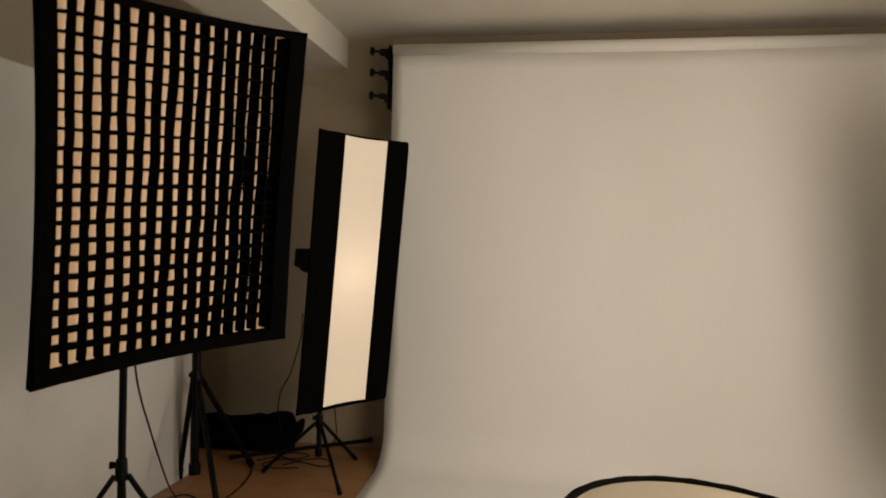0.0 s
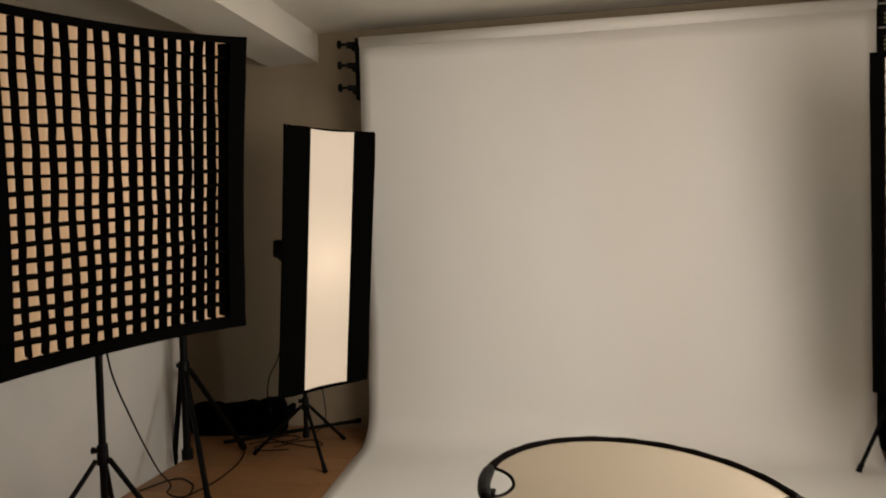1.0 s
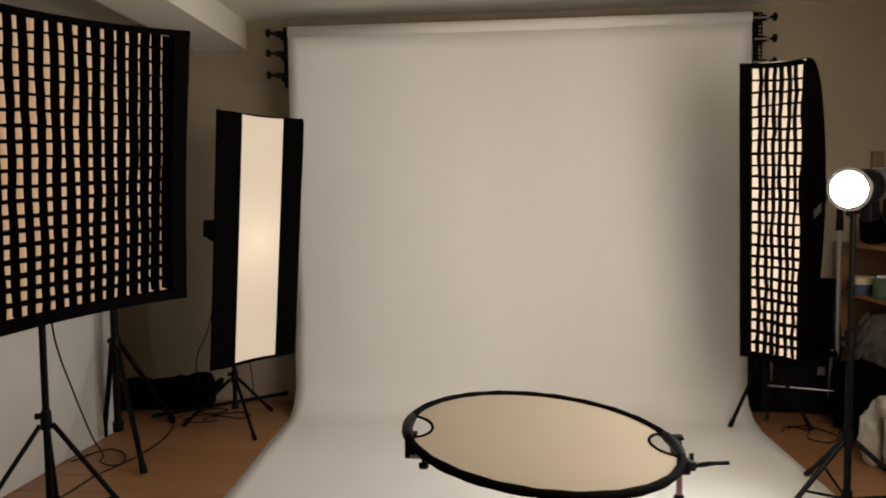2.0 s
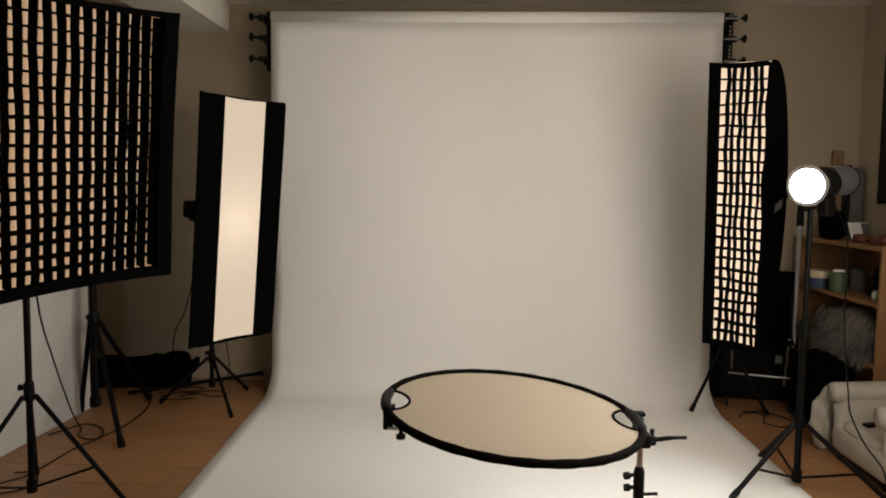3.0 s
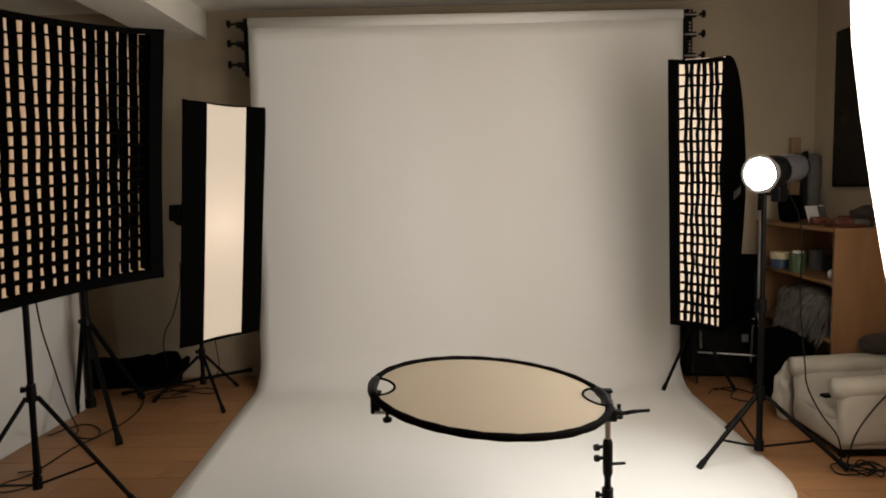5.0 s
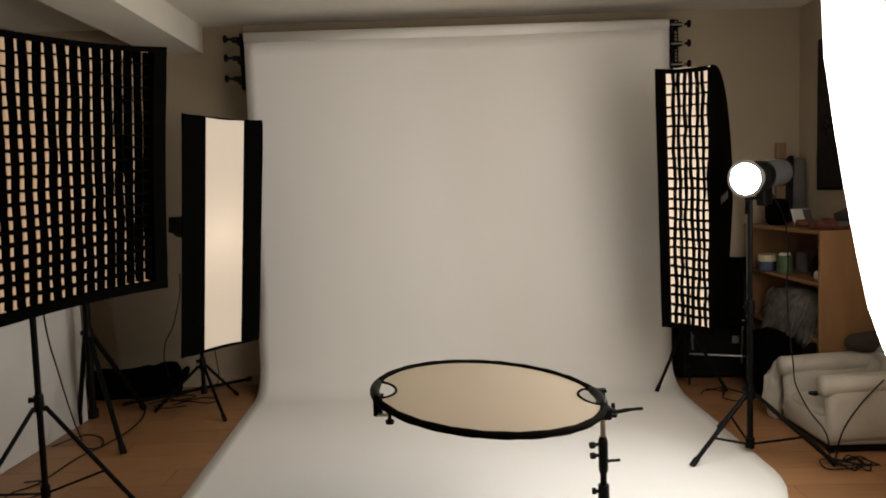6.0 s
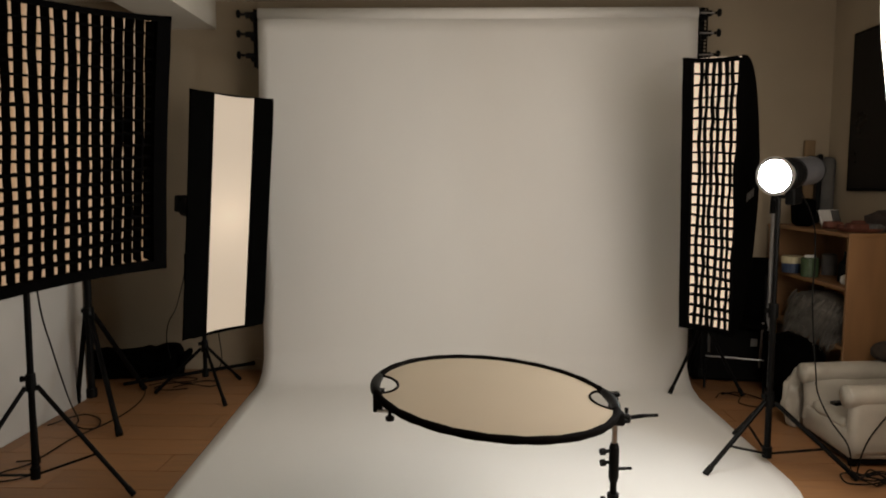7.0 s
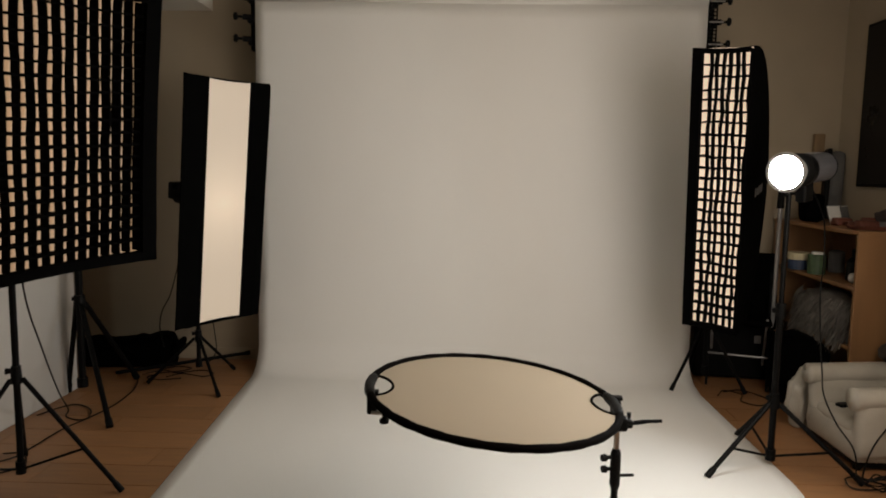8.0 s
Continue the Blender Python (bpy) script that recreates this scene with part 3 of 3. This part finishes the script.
def armchair():
    """A tub armchair facing into the room: low seat, rolled arms with scroll fronts, buttoned back."""
    t = thing("armchair", "small white tufted leather armchair with rolled arms", "armchair", pose(1.93, -1.27, 0))

    def soft(bm, amount, seed, cuts=3):
        bmesh.ops.subdivide_edges(bm, edges=[e for e in bm.edges if e.calc_length() > 0.05], cuts=cuts, use_grid_fill=True)
        for v in bm.verts:
            p = v.co * 9 + Vector((seed, 0, 0))
            v.co += amount * Vector((noise.noise(p), noise.noise(p + Vector((0, 5, 0))), noise.noise(p + Vector((0, 0, 9)))))
        return bm

    part("base", box((0.0, 0, 0.105), (0.51, 0.46, 0.13), 0.02), LEATHER, t, smooth=True)
    part("plinth", box((0.0, 0, 0.032), (0.47, 0.43, 0.03), 0.004), PLASTIC, t, "black plinth")
    part("seat_cushion", soft(box((-0.035, 0, 0.175), (0.43, 0.33, 0.06), 0.028), 0.012, 1), LEATHER, t, smooth=True)
    for y in (-0.205, 0.205):
        arm = part("arm", soft(box((-0.01, y, 0.20), (0.49, 0.085, 0.28), 0.03), 0.008, y), LEATHER, t, smooth=True)
        roll = glide([(-0.268, y, 0.325), (-0.26, y, 0.325), (-0.05, y, 0.335), (0.24, y, 0.345)], 4)
        part("roll", tube(roll, [0.028, 0.044, 0.048, 0.05] + [0.051] * 9, 18), LEATHER, arm, smooth=True)
        part("scroll", tube([(-0.266, y, 0.325), (-0.274, y, 0.325)], [0.026, 0.018], 16), LEATHER, arm, "piped scroll on the arm front", True)
    bm = bmesh.new()
    cols, rows = 18, 10
    for back in (0, 1):
        g = []
        for i in range(cols + 1):
            f = i / cols
            y = -0.23 + 0.46 * f
            line = []
            for j in range(rows + 1):
                z = 0.16 + 0.235 * j / rows
                x = 0.155 + 0.05 * j / rows if not back else 0.262
                if not back:
                    x += 0.02 * math.cos(f * 8 * math.pi) * math.cos(j / rows * 3 * math.pi) - 0.045 * abs(2 * f - 1) ** 3
                line.append(bm.verts.new((x, y, z + 0.012 * math.cos((2 * f - 1) * 1.5))))
            g.append(line)
        for i in range(cols):
            for j in range(rows):
                bm.faces.new((g[i][j], g[i + 1][j], g[i + 1][j + 1], g[i][j + 1]))
        if not back:
            front = g
    for i in range(cols):
        bm.faces.new((front[i][rows], front[i + 1][rows], g[i + 1][rows], g[i][rows]))
    for j in range(rows):
        for i in (0, cols):
            bm.faces.new((front[i][j], front[i][j + 1], g[i][j + 1], g[i][j]))
    part("backrest", bm, LEATHER, t, "buttoned leather back", True)
    part("top_roll", tube(glide([(0.235, -0.235, 0.39), (0.232, -0.1, 0.408), (0.232, 0.1, 0.408), (0.235, 0.235, 0.39)], 5), 0.032, 14), LEATHER, t, smooth=True)
    for y in (-0.115, 0.0, 0.115):
        part("button", lathe([(0.004, 0), (0.011, 0.003), (0.004, 0.008)], 10), LEATHER, t, at=pose(0.165, y, 0.32, 0, -90, 0))
    for x in (-0.22, 0.22):
        for y in (-0.19, 0.19):
            part("foot", tube([(x, y, 0), (x, y, 0.03)], [0.018, 0.024], 10), PLASTIC, t)
    return t


armchair()

# ---- left side: second stand, bag, bar, cables ----
light_stand("light_stand", "heavy black tripod stand beside the white partition", (-2.165, -0.79), 1.72, 0.545, [(-1.80, -1.22), (-2.04, -0.41), (-2.30, -0.70)], 0.0195, braces=False, lift=0.09)


def bag():
    t = thing("equipment_bag", "long slack black equipment bag lying on the floor", "bag", pose(-2.20, -0.085, 0.0, 0, 0, 4))
    bm = bmesh.new()
    rings = []
    n, seg = 20, 18
    for k in range(n + 1):
        f = k / n
        x = -0.32 + 0.58 * f
        e = min(1.0, (min(f, 1 - f) + 0.03) / 0.10) ** 0.5
        hgt = (0.19 - 0.02 * math.sin(f * 5) + 0.012 * noise.noise((f * 9, 0, 1))) * (0.75 + 0.25 * e)
        wid = 0.14 * e
        ring = []
        for j in range(seg):
            a = 2 * math.pi * j / seg
            ca, sa = math.cos(a), math.sin(a)
            px = abs(ca) ** 0.6 * (1 if ca > 0 else -1) * wid
            pz = hgt / 2 + abs(sa) ** 0.6 * (1 if sa > 0 else -1) * hgt / 2
            w = 0.01 * noise.noise((x * 14, px * 14, pz * 14))
            ring.append(bm.verts.new((x, px + w, max(0.0, pz + (w if pz > 0.02 else 0)))))
        rings.append(ring)
    for p, q in zip(rings, rings[1:]):
        for j in range(seg):
            bm.faces.new((p[j], p[(j + 1) % seg], q[(j + 1) % seg], q[j]))
    bm.faces.new(rings[0])
    bm.faces.new(rings[-1])
    part("body", bm, BLACK, t, smooth=True)
    part("end_flap", box((0.255, 0.0, 0.18), (0.035, 0.2, 0.09), 0.015, pose(0, 0, 0, 0, 12, 0)), BLACK, t)
    part("strap", tube(glide([(-0.15, -0.145, 0.10), (-0.1, -0.17, 0.17), (0.02, -0.17, 0.14), (0.1, -0.15, 0.06)], 6), 0.008, 8), BLACK, t)
    return t


bag()
t = thing("background_bar", "thin black metal bar leaning low beside the bag", "bar", pose(0, 0, 0))
part("bar", tube([(-2.21, -0.33, 0.012), (-1.50, 0.06, 0.055)], 0.011, 12), METAL, t)
part("end_cap", tube([(-1.515, 0.052, 0.054), (-1.49, 0.066, 0.056)], 0.015, 12), PLASTIC, t)


def cable(label, pts, r=0.0035, n=8, mat=CABLE):
    c = part("cable", tube(glide(pts, n), r, 8), mat, None, "", True)
    return tagged(c, label, "cable", "cables")


cable("thin black cable hanging from the square softbox to the floor", [(-1.70, -2.06, 1.25), (-1.705, -2.02, 1.0), (-1.716, -1.98, 0.826), (-1.759, -1.88, 0.706), (-1.805, -1.76, 0.585), (-1.889, -1.56, 0.409), (-1.998, -1.30, 0.198), (-2.12, -1.02, 0.02), (-2.10, -1.08, 0.005), (-2.02, -1.127, 0.005), (-1.977, -1.098, 0.005), (-2.028, -0.973, 0.005), (-2.139, -0.90, 0.005), (-2.20, -0.95, 0.005), (-2.25, -1.079, 0.005)])
cable("black cable winding over the floor by the partition", [(-2.147, -0.236, 0.005), (-2.03, -0.42, 0.005), (-1.96, -0.627, 0.005), (-1.94, -0.875, 0.005), (-1.962, -1.097, 0.010), (-2.016, -1.261, 0.005), (-2.025, -1.476, 0.005), (-2.036, -1.60, 0.005), (-2.10, -1.70, 0.005), (-2.05, -1.78, 0.005), (-1.97, -1.74, 0.005), (-1.95, -1.66, 0.005), (-2.017, -1.573, 0.011), (-2.10, -1.58, 0.011)])
cable("black cable hanging behind the strip softbox", [(-1.76, -0.42, 0.85), (-1.80, -0.33, 0.72), (-1.855, -0.25, 0.611), (-1.893, -0.25, 0.485), (-1.942, -0.25, 0.395), (-1.959, -0.25, 0.304), (-1.953, -0.25, 0.243), (-1.94, -0.24, 0.16)])
cable("black cable dropping below the strip softbox", [(-1.62, -0.16, 0.50), (-1.69, -0.05, 0.38), (-1.705, -0.02, 0.294), (-1.695, -0.02, 0.203), (-1.686, -0.02, 0.108), (-1.706, -0.02, 0.042), (-1.74, -0.05, 0.005)])
cable("tangled black cable on the floor round the strip stand", [(-2.05, -0.32, 0.004), (-1.95, -0.22, 0.004), (-1.85, -0.27, 0.004), (-1.72, -0.20, 0.004), (-1.62, -0.26, 0.004), (-1.66, -0.33, 0.004), (-1.80, -0.31, 0.012), (-1.88, -0.36, 0.004)])
cable("second loop of black cable on the floor beside the bag", [(-1.98, -0.20, 0.004), (-1.90, -0.13, 0.004), (-1.80, -0.16, 0.004), (-1.83, -0.25, 0.011), (-1.93, -0.30, 0.011), (-1.99, -0.38, 0.004), (-1.90, -0.42, 0.004), (-1.78, -0.38, 0.004)])

# ---- right side: goods on the bookcase ----
TOPZ, SHZ = 1.027, 0.735


def pot(name, label, category, x, y, z, profile, mat, extra=None):
    t = thing(name, label, category, pose(x, y, z))
    part("body", lathe(profile, 18), mat, t, smooth=False)
    if extra:
        part(extra[0], lathe(extra[1], 18), extra[2], t, extra[3])
    return t


pot("tub", "round tub with a cream lid and dark blue side", "tub", 1.98, -0.20, SHZ, [(0.055, 0), (0.06, 0.005), (0.062, 0.055), (0.06, 0.06)], BLUE, ("lid", [(0.06, 0.06), (0.064, 0.062), (0.064, 0.10), (0.06, 0.104)], CREAM, "cream plastic lid"))
pot("can", "green and white printed can", "can", 1.99, -0.40, SHZ, [(0.045, 0), (0.048, 0.004), (0.048, 0.11), (0.045, 0.114)], GREEN, ("cap", [(0.03, 0.114), (0.034, 0.116), (0.03, 0.128)], WHITE, "white cap"))
pot("bottle", "dark brown glass bottle with neck", "bottle", 2.08, -0.63, SHZ, [(0.035, 0), (0.04, 0.006), (0.04, 0.10), (0.015, 0.13), (0.014, 0.17), (0.016, 0.172)], PLASTIC)
pot("bottle", "dark brown glass bottle with neck", "bottle", 2.10, -0.71, SHZ, [(0.032, 0), (0.036, 0.006), (0.036, 0.12), (0.013, 0.15), (0.013, 0.19), (0.015, 0.192)], PLASTIC)
pot("white_jar", "small round white jar", "jar", 2.02, -0.74, SHZ, [(0.012, 0), (0.022, 0.008), (0.026, 0.025), (0.022, 0.045), (0.012, 0.052)], WHITE)
pot("white_jar", "small round white jar", "jar", 2.01, -0.82, SHZ, [(0.012, 0), (0.022, 0.008), (0.026, 0.022), (0.022, 0.04), (0.012, 0.047)], WHITE)
pot("jar", "dark jar with a grey lid", "jar", 2.15, -0.31, SHZ, [(0.04, 0), (0.044, 0.006), (0.044, 0.12), (0.03, 0.13)], GREY)

t = thing("picture_card", "small white card leaning with a dark printed half", "card", pose(2.10, -0.42, TOPZ, 0, 0, 25))
part("card", box((0, 0, 0.055), (0.16, 0.008, 0.11), 0.001, pose(0, 0, 0, -18, 0, 0)), WHITE, t)
part("print", box((0.045, -0.006, 0.06), (0.065, 0.002, 0.09), 0.0, pose(0, 0, 0, -18, 0, 0)), GREY, t, "dark printed panel")

rng2 = random.Random(11)
for i in range(9):
    x, y = 2.02 + 0.22 * rng2.random(), -0.50 - 0.36 * rng2.random()
    w = 0.03 + 0.035 * rng2.random()
    t = thing("parcel", "small crumpled red-brown packet among the clutter", "packet", pose(x, y, TOPZ, 0, 0, rng2.random() * 180), "clutter")
    bm = box((0, 0, w * 0.45), (w * 2.0, w * 1.3, w * 0.9), w * 0.25)
    for v in bm.verts:
        v.co += 0.25 * w * Vector((noise.noise(v.co * 30 + Vector((i, 0, 0))), noise.noise(v.co * 30 + Vector((0, i, 5))), 0))
    part("wrap", bm, (RED, RED, GREY, RED, CREAM)[i % 5], t, smooth=True)
t = thing("tray", "flat dark red tray with a raised edge", "tray", pose(2.06, -0.78, TOPZ))
part("dish", lathe([(0.09, 0), (0.10, 0.004), (0.115, 0.022), (0.112, 0.022), (0.095, 0.008), (0.01, 0.007)], 28), RED, t)
t = thing("plush_bundle", "dark brown shaggy bundle", "bundle", pose(2.18, -0.76, TOPZ))
bm = bmesh.new()
bmesh.ops.create_icosphere(bm, subdivisions=4, radius=0.075)
for v in bm.verts:
    v.co *= 1 + 0.25 * noise.noise(v.co * 22) + 0.18 * noise.noise(v.co * 60)
    v.co.z = max(0.0, v.co.z * 0.8 + 0.055)
part("body", bm, material("dark_plush", (0.03, 0.02, 0.016), 0.9, vary=0.4, scale=40), t, smooth=True)
t = thing("leaning_case", "dark grey soft case leaning against the wall", "case", pose(2.245, -0.03, TOPZ, 0, 0, -12))
part("body", box((0.0, 0, 0.22), (0.09, 0.09, 0.43), 0.03, pose(0, 0, 0, -8, 3, 0)), GREY, t, smooth=True)
part("edge", box((-0.055, -0.01, 0.225), (0.03, 0.08, 0.44), 0.008, pose(0, 0, 0, -8, 3, 0)), PLASTIC, t, "black edge")
t = thing("wood_block", "raw wooden board standing upright", "board", pose(2.175, 0.06, TOPZ))
part("board", box((0, 0, 0.27), (0.065, 0.03, 0.54), 0.003), DARKWOOD, t)
t = thing("black_pouch", "black pouch slumped on the bookcase", "pouch", pose(2.02, -0.22, TOPZ))
bm = box((0, 0, 0.085), (0.11, 0.16, 0.17), 0.035)
for v in bm.verts:
    v.co += 0.012 * Vector((noise.noise(v.co * 18), noise.noise(v.co * 18 + Vector((4, 0, 0))), 0))
part("body", bm, BLACK, t, smooth=True)


def fur_throw():
    """A shaggy sheepskin stuffed into the lower shelf, its locks hanging over the edge."""
    t = thing("fur_throw", "grey shaggy sheepskin spilling from the lower shelf", "sheepskin", pose(2.05, -0.52, 0.421))
    bm = bmesh.new()
    bmesh.ops.create_icosphere(bm, subdivisions=4, radius=1.0)
    for v in bm.verts:
        k = 1 + 0.15 * noise.noise(v.co * 2.5) + 0.07 * noise.noise(v.co * 9)
        v.co = Vector((v.co.x * 0.15 * k, v.co.y * 0.31 * k, max(0.0, v.co.z * 0.13 * k + 0.11)))
    part("hide", bm, FUR, t, smooth=True)
    bm = bmesh.new()
    r = random.Random(5)
    for i in range(900):
        a, h = r.uniform(-1, 1), r.uniform(0.0, 1.0)
        p = Vector((-0.14 * math.sqrt(max(0.0, 1 - a * a * 0.8)) + 0.03 * h, 0.31 * a, 0.02 + 0.2 * h))
        l = r.uniform(0.05, 0.11)
        d = Vector((r.uniform(-0.9, -0.2), r.uniform(-0.5, 0.5), -0.9)).normalized()
        side = d.cross(Vector((r.uniform(-1, 1), r.uniform(-1, 1), r.uniform(-1, 1)))).normalized() * 0.004
        q = p + d * l * 0.55
        e = p + d * l + Vector((0, 0, -0.02))
        v = [bm.verts.new(k) for k in (p - side, p + side, q + side * 0.8, q - side * 0.8, e)]
        bm.faces.new((v[0], v[1], v[2], v[3]))
        bm.faces.new((v[3], v[2], v[4]))
    tagged(part("fleece", bm, FUR, t), kind="stuff")
    return t


fur_throw()

t = thing("rucksack", "black bag slumped on the floor before the bookcase", "bag", pose(1.84, -0.55, 0))
bm = box((0, 0, 0.2), (0.20, 0.42, 0.40), 0.07)
bmesh.ops.subdivide_edges(bm, edges=bm.edges[:], cuts=2, use_grid_fill=True)
for v in bm.verts:
    v.co += 0.03 * Vector((noise.noise(v.co * 8), noise.noise(v.co * 8 + Vector((3, 0, 0))), noise.noise(v.co * 8 + Vector((0, 7, 0))) if v.co.z > 0.05 else 0))
    v.co.z = max(0, v.co.z)
part("body", bm, BLACK, t, smooth=True)
part("strap", tube(glide([(-0.10, -0.05, 0.36), (-0.14, 0.0, 0.42), (-0.12, 0.10, 0.40), (-0.1, 0.14, 0.30)], 5), 0.008, 8), BLACK, t)


def folding_chair():
    t = thing("folding_chair", "black folding chair with thin steel tubes", "chair", pose(1.66, -0.16, 0, 0, 0, -20))
    for x in (-0.17, 0.17):
        part("leg", tube([(x, -0.16, 0.01), (x, 0.13, 0.80)], 0.008, 10), PLASTIC, t)
        part("leg", tube([(x * 0.9, 0.17, 0.01), (x * 0.9, -0.14, 0.44)], 0.008, 10), ALU, t)
    part("seat", box((0, -0.02, 0.42), (0.36, 0.32, 0.03), 0.012), BLACK, t)
    part("backrest", box((0, 0.12, 0.70), (0.36, 0.025, 0.2), 0.01, pose(0, 0, 0)), BLACK, t)
    part("crossbar", tube([(-0.17, -0.10, 0.20), (0.17, -0.10, 0.20)], 0.006, 8), ALU, t)
    return t


folding_chair()
t = thing("upright_pole", "slim grey aluminium pole with a black clamp", "pole", pose(1.87, -0.15, 0), kind="")
part("pole", tube([(0, 0, 0.0), (0, 0, 1.19)], 0.013, 14), ALU, t)
part("clamp", tube([(0, 0, 1.10), (0, 0, 1.24)], [0.022, 0.018], 12), PLASTIC, t)

t = thing("remote_control", "small black remote control lying on the armchair", "remote control", pose(1.80, -1.20, 0.206, 0, 0, 15))
part("case", box((0, 0, 0.008), (0.13, 0.04, 0.016), 0.004), PLASTIC, t)
t = thing("white_cloth", "crumpled white cloth tucked behind the armchair", "cloth", pose(1.70, -0.93, 0))
bm = bmesh.new()
bmesh.ops.create_icosphere(bm, subdivisions=4, radius=1.0)
for v in bm.verts:
    k = 1 + 0.3 * noise.noise(v.co * 2.2) + 0.12 * noise.noise(v.co * 6)
    v.co = Vector((v.co.x * 0.07 * k, v.co.y * 0.05 * k, max(0, 0.15 + v.co.z * 0.15 * k)))
part("body", bm, LEATHER, t, smooth=True)

t = thing("cushion", "dark brown cushion behind the armchair arm", "cushion", pose(2.14, -1.06, 0.385, 0, 0, 8))
bm = bmesh.new()
bmesh.ops.create_icosphere(bm, subdivisions=4, radius=1.0)
for v in bm.verts:
    c = v.co.copy()
    k = 1 + 0.06 * noise.noise(c * 3)
    v.co = Vector((0.15 * math.copysign(abs(c.x) ** 0.7, c.x) * k, 0.06 * c.y * k, max(0.0, 0.055 + 0.055 * math.copysign(abs(c.z) ** 0.8, c.z) * k)))
part("cover", bm, material("brown_velvet", (0.03, 0.02, 0.013), 0.9, vary=0.3, scale=20), t, smooth=True)
t = thing("jacket", "black jacket hung over the folding chair", "jacket", pose(1.66, -0.16, 0, 0, 0, -20))
bm = bmesh.new()
cols, rows = 16, 20
for side in (-1, 1):
    g = []
    for i in range(cols + 1):
        line = []
        for j in range(rows + 1):
            x = -0.20 + 0.40 * i / cols
            z = 0.815 - (0.47 if side < 0 else 0.40) * j / rows
            f = j / rows
            y = 0.12 + side * (0.02 + 0.035 * f) + 0.03 * noise.noise((x * 11, f * 3, side)) * f
            line.append(bm.verts.new((x * (1 + 0.08 * f), y, z + 0.012 * noise.noise((x * 9, 2, side)))))
        g.append(line)
    for i in range(cols):
        for j in range(rows):
            bm.faces.new((g[i][j], g[i + 1][j], g[i + 1][j + 1], g[i][j + 1]))
    if side < 0:
        first = g
for i in range(cols):
    bm.faces.new((first[i][0], first[i + 1][0], g[i + 1][0], g[i][0]))
ob = part("cloth", bm, BLACK, t, smooth=True)
ob.modifiers.new("thickness", "SOLIDIFY").thickness = 0.006
t = thing("hard_case", "black equipment case standing on the floor", "case", pose(1.66, -0.02, 0, 0, 0, -8))
part("shell", box((0, 0, 0.19), (0.46, 0.16, 0.36), 0.02), PLASTIC, t)
part("handle", tube(glide([(-0.07, 0, 0.37), (-0.06, 0, 0.40), (0.06, 0, 0.40), (0.07, 0, 0.37)], 5), 0.008, 8), PLASTIC, t)
for x in (-0.15, 0.15):
    part("latch", box((x, -0.083, 0.27), (0.04, 0.008, 0.05), 0.002), ALU, t, "dull metal latch")

cable("black power cable hanging from the lamp head to the floor", [(1.50, -1.30, 1.24), (1.60, -1.22, 1.10), (1.625, -1.20, 0.92), (1.621, -1.20, 0.749), (1.612, -1.25, 0.543), (1.596, -1.32, 0.40), (1.56, -1.42, 0.324), (1.582, -1.50, 0.223), (1.624, -1.56, 0.145), (1.630, -1.59, 0.09), (1.65, -1.57, 0.02), (1.70, -1.60, 0.008), (1.74, -1.66, 0.008), (1.69, -1.70, 0.008)])
coil = []
for k in range(34):
    a = k * 0.62
    coil.append((1.70 + (0.085 + 0.02 * math.sin(k * 1.7)) * math.cos(a) + 0.05 * math.sin(k * 0.35), -1.64 + (0.06 + 0.015 * math.cos(k * 2.3)) * math.sin(a), 0.006 + 0.006 * (k % 4)))
cable("loosely coiled black cable on the floor before the armchair", [(1.92, -1.52, 0.36), (1.80, -1.55, 0.26), (1.71, -1.57, 0.15), (1.675, -1.575, 0.04), (1.68, -1.59, 0.008)] + coil, n=5)
cable("dark cables tangled on the floor by the tall stand", [(1.45, -0.45, 0.005), (1.52, -0.35, 0.005), (1.60, -0.42, 0.005), (1.55, -0.55, 0.005), (1.63, -0.62, 0.005), (1.72, -0.50, 0.005), (1.62, -0.36, 0.012), (1.50, -0.40, 0.012)])

# pale unreadable mark on the side of the tall softbox
tall = [o for o in scene.objects if o.name.startswith("grid_softbox")][-1]
WT = (TR - TL).length
for i in range(5):
    f = 0.22 + 0.075 * i
    half = (0.17 + (WT - 0.17) * (1 - f ** 1.7)) / 2
    bm = box((half * 0.995 + 0.002, 0.0, -(0.065 + 0.435 * f)), (0.002, 0.035 if i % 2 else 0.045, 0.014))
    part("mark", bm, GREY, tall, "pale printed bar")

# ---- floor planks ----
me_cache = {}
rng = random.Random(4)


def plank(l, w):
    if (l, w) not in me_cache:
        bm = box((0, 0, 0), (l - 0.0015, w - 0.0015, 0.01), 0.0)
        for v in bm.verts:
            if v.co.z > 0:
                v.co.x *= 1 - 0.002 / l
                v.co.y *= 1 - 0.002 / w
        me = bpy.data.meshes.new("plank")
        bm.to_mesh(me)
        bm.free()
        me.materials.append(LAMINATE)
        me_cache[(l, w)] = me
    return me_cache[(l, w)]


y = BACK
row = 0
while y > FRONT:
    x = -2.95 - (row * 0.41 % 1.2)
    while x < RIGHT:
        a, b = max(x, -2.95), min(x + 1.2, RIGHT)
        if b - a > 0.02:
            ob = new("plank", plank(round(b - a, 3), 0.193))
            ob.location = ((a + b) / 2, y - 0.0965, -0.005)
            ob.parent = floor
        x += 1.2
    y -= 0.193
    row += 1
